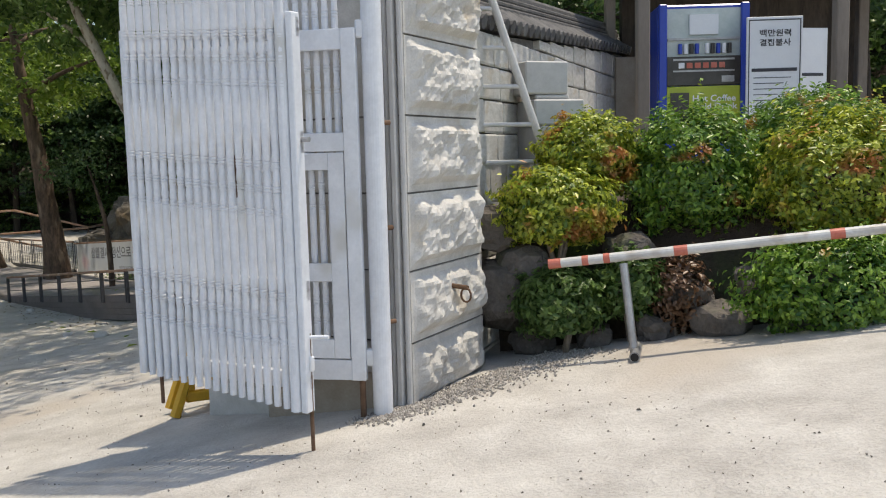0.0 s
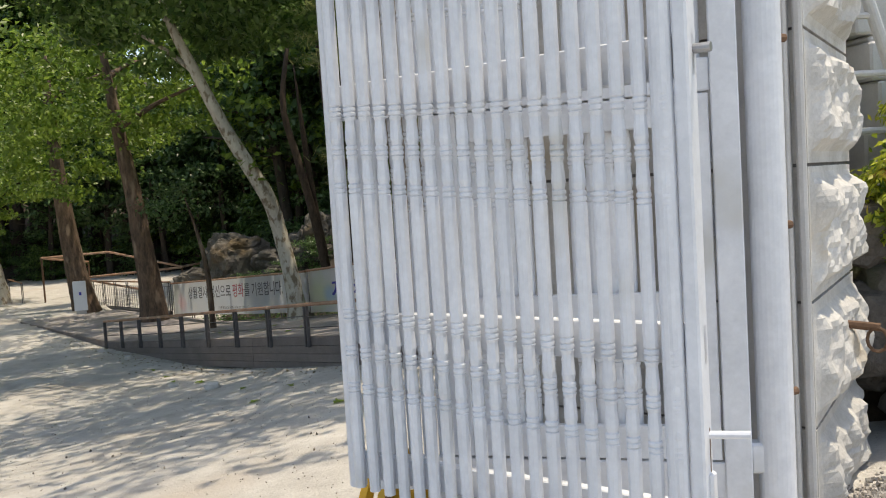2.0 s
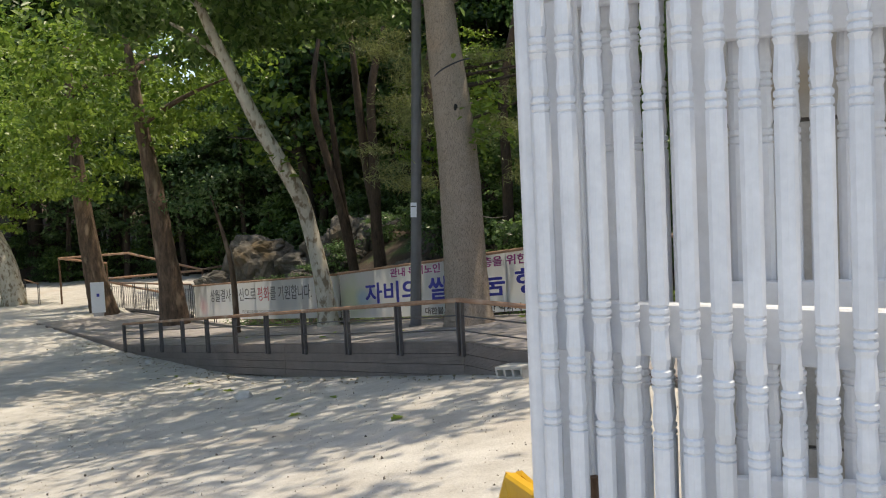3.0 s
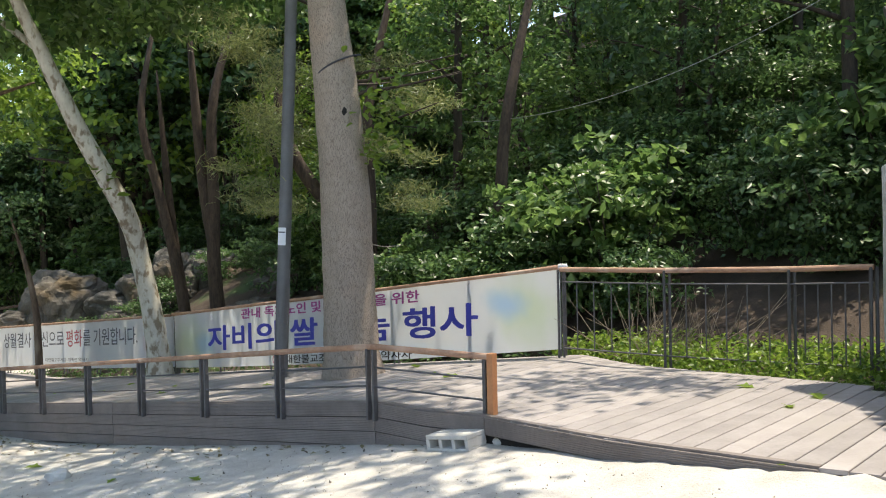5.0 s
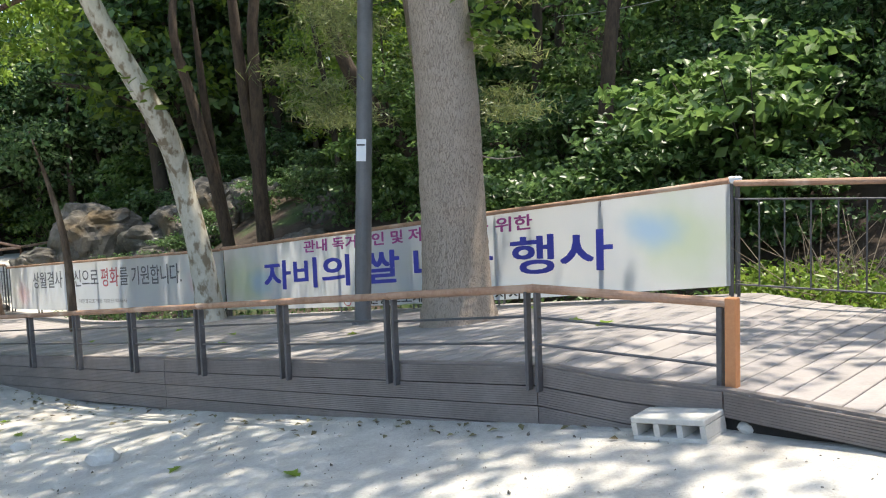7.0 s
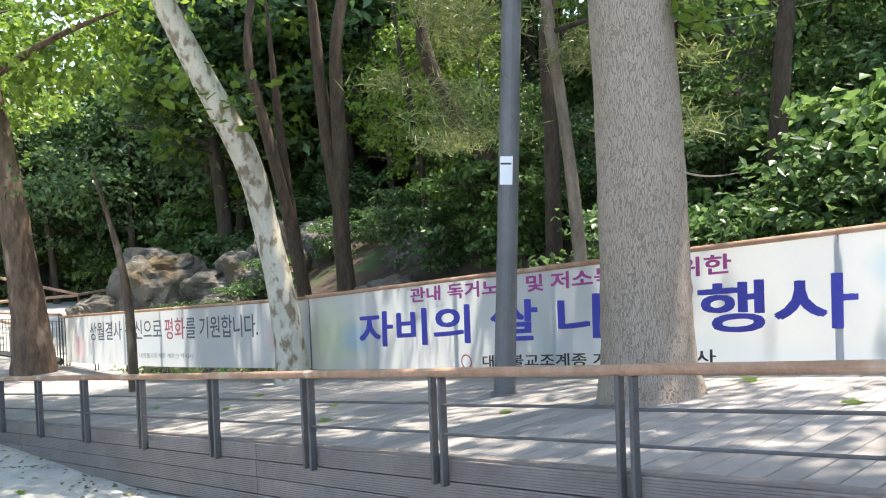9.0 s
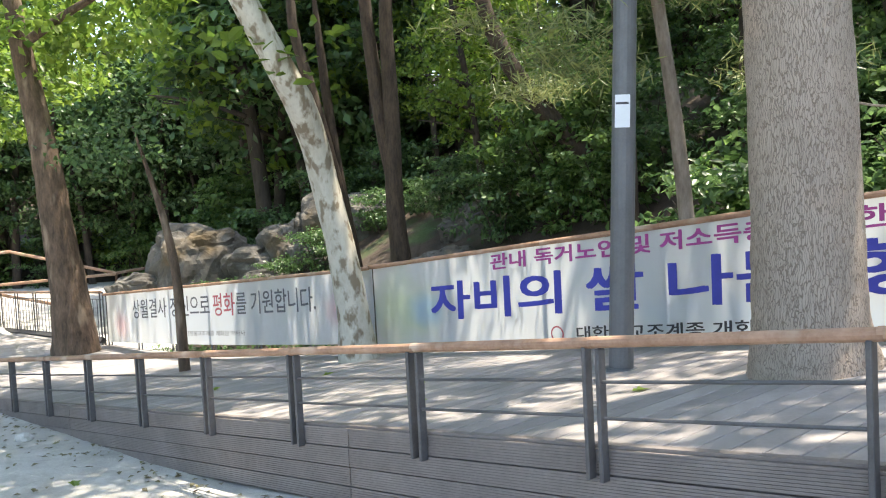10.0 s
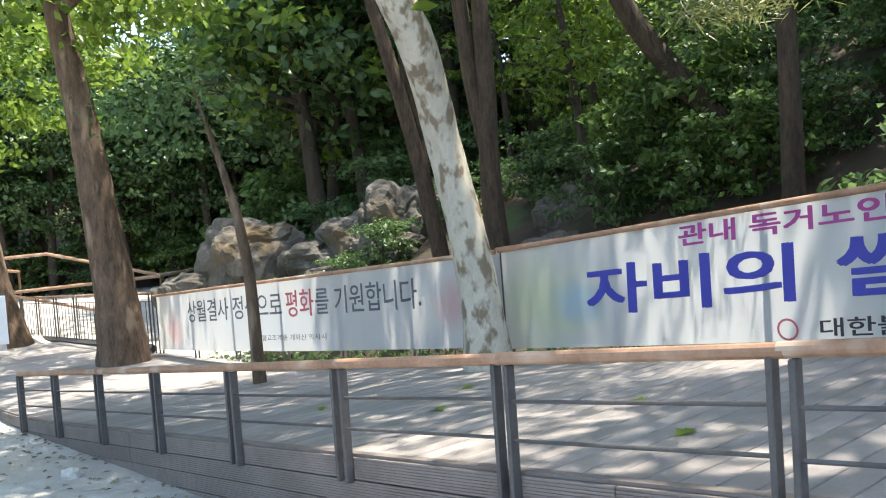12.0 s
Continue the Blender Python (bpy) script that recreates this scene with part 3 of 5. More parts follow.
crown("crown", plane_tree, 21, 13000, (-1.8, -0.3, 7.2), (3.2, 3.4, 2.0), 80, 0.36, 0.19, LEAF_MID)
# extra crown, mostly above the view, added to shade the deck
crown("crown", plane_tree, 23, 5500, (0.3, 0.5, 7.0), (2.7, 2.7, 1.3), 60, 0.34, 0.19, LEAF_MID)
c = rng.normal((-0.5, -0.75, 3.2), (0.34, 0.15, 0.22), (26, 3))
loose_leaves(c, 0.18, plane_tree, rng, "large bright green leaf")

lamp_pole = thing("lamp_pole", Matrix.Translation((-3.482, 16.22, -1.04)) @ pose(0, 0, 0, 0, 2.9, 0), "dark grey painted steel lamp pole standing on the deck", "lamp post")
part("pole", tube((0, 0, -0.1), (0, 0, 6.5), 0.086, 0.068, 20), POLE_PAINT, lamp_pole, smooth=False)
part("base_collar", tube((0, 0, -0.02), (0, 0, 0.03), 0.115, 0.11, 20), POLE_PAINT, lamp_pole)
sticker = part("notice_sticker", box((-0.05, -0.001, -0.11), (0.05, 0.001, 0.11)), PAPER, lamp_pole, "white paper notice", Matrix.Translation((-0.028, -0.087, 1.78)) @ pose(0, 0, 0, 0, 0, -18))
part("printed_bar", box((-0.045, -0.0015, 0.045), (0.04, 0.0005, 0.06)), INK_BLACK, sticker, m=Matrix.Translation((0, -0.001, 0)))

sapling = thing("tree", Matrix.Translation((-8.036, 21.34, -1.85)), "thin young tree with a dark bare stem beside the deck", "tree")
tree_limb("trunk", [(0.01, 0, -0.3), (0.0, 0, 0.3), (-0.01, 0, 1.27), (-0.09, 0, 1.81), (-0.2, 0, 2.3), (-0.45, 0, 3.2)], [0.085, 0.07, 0.062, 0.052, 0.04, 0.012], BARK_RED, sapling, 20, 10, 0.02, 0.02, 4)
crown("crown", sapling, 31, 420, (-0.6, 0, 3.0), (0.8, 0.8, 0.45), 20, 0.22, 0.11, LEAF_DEEP)


# ---- banners ----
def banner_frame(a, b):
    """Plan frame of a banner hung from a to b: x along it, z up."""
    a, b = Vector(a), Vector(b)
    d = (b - a).normalized()
    m = Matrix.Translation((a.x, a.y, 0)) @ Matrix.Rotation(math.atan2(d.y, d.x), 4, "Z")
    return m, (b - a).length


def cloth_wave(x, z):
    return 0.007 * math.sin(x * 2.3 + 0.7) + 0.003 * math.sin(x * 6.1 + z * 3) + 0.0015 * math.sin(x * 17.0 + 4 * z + 2 * math.sin(x * 2.9))


def cloth_sheet(parent, length, line, height, mat, name="cloth", x0=0.0, inset=0.0, out=0.0):
    k, rows = max(8, int(length / 0.05)), 8
    verts, faces = [], []
    for i in range(k + 1):
        x = x0 + length * i / k
        for j in range(rows + 1):
            z = line(x) - height * j / rows - 0.012 * math.sin(j / rows * 3.14) * math.sin(x * 3)
            verts.append((x, cloth_wave(x, z) - out, z))
    w = (rows + 1)
    for i in range(k):
        for j in range(rows):
            q = i * w + j
            faces.append((q, q + w, q + w + 1, q + 1))
    return put(name, mesh_of(name, verts, faces, mat, True), parent)


def glyphs(body):
    """Vertices and faces of a text, flat, at size 1."""
    cu = bpy.data.curves.new("words", "FONT")
    cu.body, cu.size, cu.resolution_u = body, 1.0, 3
    tmp = new("words", cu)
    bpy.context.view_layer.update()
    me = bpy.data.meshes.new_from_object(tmp.evaluated_get(bpy.context.evaluated_depsgraph_get()))
    bpy.data.objects.remove(tmp)
    v = np.array([tuple(q.co) for q in me.vertices]).reshape(-1, 3)
    polys = [tuple(f.vertices) for f in me.polygons]
    bpy.data.meshes.remove(me)
    return v, polys


def lettering(parent, body, x0, x1, base, height, mat, bold=0.02, name="letter", out=0.007):
    """Flat printed letters from x0 to x1, each a part; base(x) is the line on which they stand."""
    allv, _ = glyphs(body)
    lo, hi = allv.min(0), allv.max(0)
    for i, ch in enumerate(body):
        if ch == " ":
            continue
        v, polys = glyphs(ch)
        v = v + np.array([glyphs(body[:i + 1])[0][:, 0].max() - v[:, 0].max(), 0, 0])
        verts, faces = [], []
        for k, (dx, dz) in enumerate(((-1, -0.5), (1, -0.5), (-1, 0.5), (1, 0.5)) if bold else ((0, 0),)):
            start = len(verts)
            for p in v:
                x = x0 + (p[0] - lo[0]) / (hi[0] - lo[0]) * (x1 - x0)
                z = base(x) + (p[1] - lo[1]) / (hi[1] - lo[1]) * height
                x, z = x + dx * bold, z + dz * bold
                verts.append((x, cloth_wave(x, z) - out - 0.0004 * k, z))
            faces += [tuple(j + start for j in f) for f in polys]
        put(name, mesh_of(name, verts, faces, mat), parent)


m, RL = banner_frame(at(7.80, 3.0)[:2], at(0.20, 3.0)[:2])
banner = thing("banner", m, "long white cloth banner with blue and magenta Korean lettering", "banner")
top_r = lambda x: -0.485 + 0.1086 * x - 0.036 * math.sin(x / RL * 3.14)
cloth_sheet(banner, RL, top_r, 0.895, CLOTH_TITLE)
slope_r = lambda x0, z0: (lambda x: z0 + 0.1025 * (x - x0))
lettering(banner, "자비의 쌀 나눔 행사", 0.97, 6.44, slope_r(1.22, -1.0), 0.375, INK_BLUE, 0.014)
lettering(banner, "관내 독거노인 및 저소득층을 위한", 1.87, 5.52, slope_r(1.95, -0.475), 0.15, INK_MAGENTA, 0.006)
lettering(banner, "대한불교조계종 개화산 약사사", 2.88, 5.38, slope_r(2.88, -1.08), 0.118, INK_BLACK, 0.003)
ring = bmesh.new()
for k in range(20):
    a, b = 2 * math.pi * k / 20, 2 * math.pi * (k + 1) / 20
    ring.faces.new([ring.verts.new((2.66 + math.cos(t) * r, cloth_wave(2.66, -1.1) - 0.006, -1.045 + math.sin(t) * r)) for t, r in ((a, 0.06), (b, 0.06), (b, 0.075), (a, 0.075))])
part("round_emblem", ring, INK_RED, banner)
part("top_rope", sweep([(x, -0.016, top_r(x) + 0.01) for x in np.linspace(-0.05, RL + 0.05, 16)], [0.012] * 16, 6), RAIL_WOOD, banner)
part("tie_knot", box((RL - 0.02, -0.03, 0.31), (RL + 0.09, 0.03, 0.37), 0.015), CLOTH, banner)

m, LL = banner_frame(at(15.67, 3.0)[:2], at(7.82, 3.0)[:2])
banner = thing("banner", m, "long pale blue-white cloth banner with handwritten dark Korean lettering", "banner")
top_l = lambda x: -1.122 + 0.0812 * x - 0.03 * math.sin(x / LL * 3.14)
cloth_sheet(banner, LL, top_l, 0.88, CLOTH_SCRIPT)
slope_l = lambda x0, z0: (lambda x: z0 + 0.08 * (x - x0))
lettering(banner, "상월결사 정신으로", 1.17, 3.93, slope_l(1.17, -1.50), 0.31, INK_GREY, 0.003)
lettering(banner, "평화", 4.05, 4.69, slope_l(1.17, -1.51), 0.32, INK_RED, 0.004)
lettering(banner, "를 기원합니다.", 4.73, 6.7, slope_l(1.17, -1.50), 0.31, INK_GREY, 0.003)
lettering(banner, "대한불교조계종 개화산 약사사", 3.1, 4.93, slope_l(4.16, -1.56), 0.075, INK_GREY, 0.0)


# ---- fence behind the deck ----
def fence_run(points, tops, foot, label, panel=True, proud=0.0):
    f = thing("fence", Matrix.Identity(4), label, "fence")
    for p, t in zip(points, tops):
        for off in (-0.025, 0.03):
            part("post", box((p[0] + off - 0.01, p[1] - 0.015, t - foot), (p[0] + off + 0.01, p[1] + 0.015, t), 0.003), POST_PAINT, f)
    for (p, t), (q, u) in zip(zip(points, tops), list(zip(points, tops))[1:]):
        part("rail", tube((p[0] - N.x * proud, p[1] - N.y * proud, t), (q[0] - N.x * proud, q[1] - N.y * proud, u), 0.022 if proud else 0.026, sides=10), RAIL_WOOD, f)
        if panel:
            for down in (0.13, 0.83):
                part("rod", tube((*p, t - down), (*q, u - down), 0.008, sides=6), POST_PAINT, f)
            for k in range(1, 6):
                x, y, z = (p[0] + (q[0] - p[0]) * k / 6, p[1] + (q[1] - p[1]) * k / 6, t + (u - t) * k / 6)
                part("baluster", tube((x, y, z - 0.83), (x, y, z - 0.13), 0.007, sides=6), POST_PAINT, f)
    return f


fence_run([tuple(at(c, 2.85)[:2]) for c in (0.1, -1.12, -2.31, -2.98)], [0.315, 0.315, 0.335, 0.36], 0.95, "low rusty metal fence with thin uprights behind the deck")
k = 6
fence_run([tuple(at(0.2 + 7.6 * i / k, 3.04)[:2]) for i in range(k + 1)], [0.33 - 0.825 * i / k for i in range(k + 1)], 1.08, "metal fence that carries the banner, mostly hidden by it", False, 0.07)
fence_run([tuple(at(7.85 + 7.85 * i / k, 3.04)[:2]) for i in range(k + 1)], [-0.505 - 0.64 * i / k for i in range(k + 1)], 1.0, "metal fence that carries the handwritten banner", False, 0.07)


# ---- gate: stone pillar, folded white leaves ----
PIL = Matrix.Translation((-0.20, 5.17, 0)) @ Matrix.Rotation(math.atan2(0.882, 0.471), 4, "Z")   # x: depth, y: to the gate side
pillar = thing("gate_pillar", PIL, "square gate pillar of rock-faced grey granite courses", "pillar", kind="structure")
COURSES = [-0.75, -0.27, 0.14, 0.575, 1.04, 1.495, 1.96, 2.43, 2.9]
for ci, (z0, z1) in enumerate(zip(COURSES, COURSES[1:])):
    z0, z1 = z0 + 0.006, z1 - 0.006
    rng = np.random.default_rng(100 + ci)
    verts, faces = [], []
    nx, nz = 44, 22
    for j in range(nz + 1):
        for i in range(nx + 1):
            u, v = i / nx, j / nz
            x, z = 1.0 * u, z0 + (z1 - z0) * v
            edge = min(min(u, 1 - u) * 1.0, min(v, 1 - v) * (z1 - z0))
            rise = min(1.0, max(0.0, (edge - 0.035) / 0.05))
            r = 0.055 + 0.045 * noise.noise((x * 5 + ci * 9, z * 5, ci)) + 0.028 * noise.noise((x * 14, z * 14 + ci * 5, ci)) + 0.012 * noise.noise((x * 37, z * 37, ci + 3))
            far = 1.0 if u < 0.97 else 1.15
            verts.append((x, -rise * max(0.008, r) * far - 0.001, z))
    w = nx + 1
    for j in range(nz):
        for i in range(nx):
            q = j * w + i
            faces.append((q, q + 1, q + w + 1, q + w))
    b0 = len(verts)
    verts += [(0, 1.25, z0), (1.0, 1.25, z0), (1.0, 1.25, z1), (0, 1.25, z1)]
    c = [0, nx, nz * w + nx, nz * w]
    faces += [(b0, b0 + 1, b0 + 2, b0 + 3), tuple([b0] + list(range(0, w)) + [b0 + 1]), tuple([b0 + 2] + list(range(nz * w + nx, nz * w - 1, -1)) + [b0 + 3]),
              tuple([b0 + 3] + list(range(nz * w, -1, -w)) + [b0]), tuple([b0 + 1] + list(range(nx, nz * w + nx + 1, w)) + [b0 + 2])]
    put("stone_block", mesh_of("stone_block", verts, faces, GRANITE), pillar)
part("mortar_core", box((0.015, 0.012, -0.75), (0.985, 1.23, 2.9)), MORTAR, pillar)
for i, (y, w, d) in enumerate(((0.0, 0.03, 0.035), (0.045, 0.04, 0.05), (0.1, 0.03, 0.03), (0.15, 0.06, 0.045))):
    part("moulding", box((-d, y, -0.6), (0.0, y + w, 2.9), 0.008), GRANITE_CUT, pillar)
hook = part("iron_hook", tube((0.45, -0.04, 0.43), (0.45, -0.16, 0.42), 0.016, sides=8), RUST, pillar)
part("hook_ring", sweep([(0.44, -0.15 + 0.035 * math.cos(a), 0.375 + 0.045 * math.sin(a)) for a in np.linspace(0, 6.28, 12)], [0.007] * 12, 6), RUST, hook)

hinge_post = thing("hinge_post", Matrix.Translation((-0.375, 5.03, 0)), "white painted round steel hinge post", "gate post")
part("pipe", tube((0, 0, -0.3), (0, 0, 2.75), 0.058, sides=24), WHITE, hinge_post, smooth=False)
for z in (0.05, 1.92):
    part("hinge_bracket", box((-0.09, -0.03, z), (-0.03, 0.03, z + 0.1), 0.008), WHITE, hinge_post)
for z in (0.3, 0.85, 1.45):
    part("bolt", tube((0.05, 0.03, z), (0.085, 0.05, z), 0.014, sides=8), RUST, hinge_post)


def turned_bar(z0, z1):
    """One gate upright: square-ish shaft with turned beads, gathered at three heights."""
    turned = ((0.33, 0.62), (1.0, 1.29), (1.66, 1.95), (2.08, 2.32))
    prof = [(z0, 0.0185)]
    for a, b in turned:
        if b > z1:
            continue
        for k, c in enumerate((a, a + (b - a) / 2 - 0.02, b - 0.04)):
            if k:
                prof += [(c - (b - a) * 0.24, 0.0205), (c - 0.012, 0.0165)]
            prof += [(c, 0.0205), (c + 0.003, 0.0165), (c + 0.007, 0.0205), (c + 0.015, 0.0205), (c + 0.019, 0.0165), (c + 0.023, 0.0205), (c + 0.031, 0.0205), (c + 0.035, 0.016), (c + 0.04, 0.0205 if k == 2 else 0.0175)]
    prof += [(z1 - 0.06, 0.02), (z1 - 0.03, 0.026), (z1, 0.004)]
    sides, verts, faces = 10, [], []
    for z, r in prof:
        verts += [(r * math.cos(2 * math.pi * q / sides), r * math.sin(2 * math.pi * q / sides), z) for q in range(sides)]
    for i in range(len(prof) - 1):
        faces += [(i * sides + q, i * sides + (q + 1) % sides, (i + 1) * sides + (q + 1) % sides, (i + 1) * sides + q) for q in range(sides)]
    return mesh_of("upright", verts, faces, WHITE)


UPRIGHT = turned_bar(0.0, 2.45)
# front leaf: x runs from the hinged far edge to the free near edge
FA, FB = Vector((-1.78, 5.095)), Vector((-0.715, 4.47))
m, FL = banner_frame(FA, FB)
leaf = thing("gate_leaf", m, "white painted gate leaf of turned uprights, folded open", "gate", "folded gate leaves")
for i in range(19):
    x = 0.045 + i * 0.0622
    put("upright", UPRIGHT, leaf, Matrix.Translation((x, -0.03, 0.045 - 0.095 * (x / FL))))
for z0, z1 in ((1.86, 1.965), (1.285, 1.40), (0.53, 0.64), (0.06, 0.15)):
    part("rail", box((0.0, 0.0, z0), (FL, 0.035, z1), 0.004), WHITE, leaf)
part("free_stile", tube((FL - 0.075, -0.02, -0.05), (FL - 0.075, -0.02, 1.98), 0.03, sides=16), WHITE, leaf)
part("free_stile", box((FL - 0.04, -0.03, -0.055), (FL, 0.04, 1.985), 0.006), WHITE, leaf)
part("hinge_stile", tube((0.0, 0.01, 0.03), (0.0, 0.01, 2.0), 0.03, sides=16), WHITE, leaf)
part("drop_bolt", tube((FL - 0.01, 0.02, -0.27), (FL - 0.01, 0.02, 0.36), 0.011, sides=10), RUST, leaf, "bare rusty drop bolt")
part("bolt_keeper", box((FL - 0.03, 0.0, 0.16), (FL + 0.01, 0.04, 0.24), 0.006), WHITE, leaf)
part("bolt_handle", tube((FL - 0.01, 0.02, 0.34), (FL + 0.10, 0.045, 0.345), 0.011, sides=10), WHITE, leaf)
part("slide_bolt", tube((FL - 0.05, 0.02, 1.355), (FL + 0.045, 0.02, 1.355), 0.013, sides=10), STEEL, leaf)
part("latch_rod", tube((0.76, 0.045, 1.06), (0.755, 0.045, 1.37), 0.008, sides=8), RUST, leaf)
part("rear_bolt", tube((0.11, 0.03, -0.15), (0.11, 0.03, 0.25), 0.011, sides=10), RUST, leaf)

# rear leaf with the wicket: x from the hinge post to the fold
RA, RB = Vector((-0.46, 5.01)), Vector((-1.745, 5.25))
m, BL = banner_frame(RA, RB)
leaf = thing("gate_leaf", m, "white painted gate leaf with a framed wicket door", "gate", "folded gate leaves")
for i in range(20):
    x = 0.13 + i * (BL - 0.22) / 19
    put("upright", UPRIGHT, leaf, Matrix.Translation((x, -0.035, -0.04)))
for z0, z1 in ((1.86, 1.975), (-0.03, 0.09)):
    part("rail", box((0.0, -0.015, z0), (BL, 0.02, z1), 0.004), WHITE, leaf)
part("rail", box((0.085, -0.012, 1.295), (BL, 0.018, 1.40), 0.004), WHITE, leaf)
part("hinge_stile", box((0.0, -0.016, -0.03), (0.085, 0.03, 1.975), 0.004), WHITE, leaf)
part("fold_stile", box((BL - 0.09, -0.016, -0.03), (BL, 0.03, 1.975), 0.004), WHITE, leaf)
part("drop_rod", tube((0.03, 0.0, -0.25), (0.03, 0.0, 0.0), 0.018, sides=10), RUST, leaf)
wicket = part("wicket_door", box((0.092, -0.01, 0.098), (0.185, 0.022, 1.288), 0.003), WHITE, leaf)
part("door_stile", box((0.92, -0.01, 0.098), (1.02, 0.022, 1.288), 0.003), WHITE, wicket)
for z0, z1 in ((1.19, 1.288), (0.55, 0.655), (0.098, 0.21)):
    part("door_rail", box((0.186, -0.009, z0), (0.919, 0.021, z1), 0.003), WHITE, wicket)
for z in (1.07, 0.83, 0.2):
    part("door_hinge", tube((0.089, -0.022, z), (0.089, -0.022, z + 0.1), 0.012, sides=10), WHITE, wicket)
    part("hinge_plate", box((0.03, -0.021, z + 0.01), (0.086, -0.0155, z + 0.09)), WHITE, wicket)
part("latch_box", box((1.20, -0.06, 0.70), (1.285, -0.018, 0.785), 0.006), BRASS, leaf, "brass rim lock")

stop = thing("floor_stand", Matrix.Translation((-1.79, 6.05, path_z(-1.79, 6.05))) @ pose(0, 0, 0, 0, 0, 25), "yellow plastic A-shaped floor stand behind the gate", "stand")
for y in (-0.02, 0.22):
    bmx = bmesh.new()
    add_tube(bmx, (-0.12, y, 0), (0.02, y + 0.02, 0.38), 0.04, 0.034, 6)
    part("front_leg", bmx, YELLOW, stop)
    part("rear_leg", tube((0.36, y, 0.02), (0.03, y + 0.02, 0.37), 0.034, 0.03, 6), YELLOW, stop)
part("panel", box((-0.02, 0.0, 0.16), (0.03, 0.24, 0.39), 0.01), YELLOW, stop)
part("crossbar", box((-0.04, 0.0, 0.08), (0.30, 0.05, 0.16), 0.012), YELLOW, stop)
sill = thing("kerb_stone", Matrix.Translation((-1.35, 5.72, path_z(-1.35, 5.72))) @ pose(0, 0, 0, 0, 0, -32), "rough grey kerb stone under the folded gate", "stone")
part("stone", box((-0.34, 0, -0.1), (0.34, 0.2, 0.19), 0.02), CONCRETE, sill)
sill = thing("plinth_stone", Matrix.Translation((-0.75, 5.36, -0.30)) @ pose(0, 0, 0, 0, 0, -18), "low brown-grey stone plinth at the pillar's foot", "stone")
part("stone", box((-0.42, 0, -0.2), (0.34, 0.2, 0.24), 0.02), PLASTER, sill)


# ---- wall with tiled coping ----
W0, W1 = Vector((0.06, 6.07)), Vector((2.62, 12.10))
WT = 0.42
m, WL = banner_frame(W0, W1)
wall = thing("wall_garden", m, "coursed stone garden wall under a dark tiled coping", "wall", kind="structure")
wall_top = lambda x: 2.12 + 0.40 * x / WL
verts = [(0, 0.0, -1.2), (WL, 0.0, -1.2), (WL, WT, -1.2), (0, WT, -1.2), (0, 0.0, wall_top(0)), (WL, 0.0, wall_top(WL)), (WL, WT, wall_top(WL)), (0, WT, wall_top(0))]
faces = [(0, 1, 5, 4), (1, 2, 6, 5), (2, 3, 7, 6), (3, 0, 4, 7), (4, 5, 6, 7), (0, 3, 2, 1)]
put("core", mesh_of("core", verts, faces, MORTAR), wall)
rng = np.random.default_rng(8)
STONES = []
for k in range(4):
    b = box((-0.5, -0.5, -0.5), (0.5, 0.5, 0.5), 0.05)
    for v in b.verts:
        v.co += Vector(rng.normal(0, 0.012, 3))
    STONES.append(bm_mesh("stone", b, GRANITE))
for side in (-1, 1):
    z = -0.9
    while z < 2.5:
        h = rng.uniform(0.20, 0.27)
        x = -rng.uniform(0, 0.3)
        while x < WL:
            w = rng.uniform(0.32, 0.62)
            x0, x1 = max(x, 0.02), min(x + w, WL)
            top = min(z + h, wall_top((x0 + x1) / 2))
            if x1 - x0 > 0.08 and top - z > 0.08:
                y = -0.0 if side < 0 else WT
                put("stone", STONES[int(rng.integers(4))], wall, Matrix.LocRotScale(((x0 + x1) / 2, y, (z + top) / 2), None, (x1 - x0 - 0.014, 0.1 + rng.uniform(0, 0.03), top - z - 0.014)))
            x += w
        z += h
slope = math.atan2(0.40, WL)
for side, y in ((-1, -0.10), (1, WT + 0.14)):
    k = 0
    x = -0.05
    while x < WL + 0.1:
        part("cover_tile", tube((x, WT / 2, wall_top(x) + 0.26), (x, y, wall_top(x) + 0.06), 0.05, sides=8), ROOF_TILE, wall)
        part("tile_end", tube((x, y, wall_top(x) + 0.06), (x, y - 0.02 * side * -1, wall_top(x) + 0.055), 0.056, sides=10), ROOF_TILE, wall)
        x += 0.17
part("tile_bed", box((-0.1, -0.08, 0.0), (WL + 0.12, WT + 0.12, 0.05), 0.01), ROOF_TILE, wall, m=Matrix.Translation((0, 0, wall_top(0) + 0.02)) @ Matrix.Rotation(-slope, 4, "Y"))
for z, d in ((0.22, 0.12), (0.27, 0.10), (0.32, 0.08)):
    part("ridge_tile", box((-0.1, WT / 2 - d, z), (WL + 0.12, WT / 2 + d, z + 0.045), 0.012), ROOF_TILE, wall, m=Matrix.Translation((0, 0, wall_top(0))) @ Matrix.Rotation(-slope, 4, "Y"))
part("ridge_cap", tube((-0.1, WT / 2, 0.385), (WL + 0.12, WT / 2, 0.385), 0.055, sides=10), ROOF_TILE, wall, m=Matrix.Translation((0, 0, wall_top(0))) @ Matrix.Rotation(-slope, 4, "Y"))


end_post = thing("stone_post", Matrix.Translation((2.06, 11.96, 0)) @ pose(0, 0, 0, 0, 0, 43), "rough granite post at the end of the rusty fence", "post")
b = box((-0.2, -0.2, -0.8), (0.2, 0.2, 1.22), 0.03)
bmesh.ops.subdivide_edges(b, edges=b.edges[:], cuts=4, use_grid_fill=True)
for v in b.verts:
    v.co += Vector((1, 1, 0.3)) * 0.03 * noise.noise(v.co * 5)
part("stone", b, GRANITE, end_post)


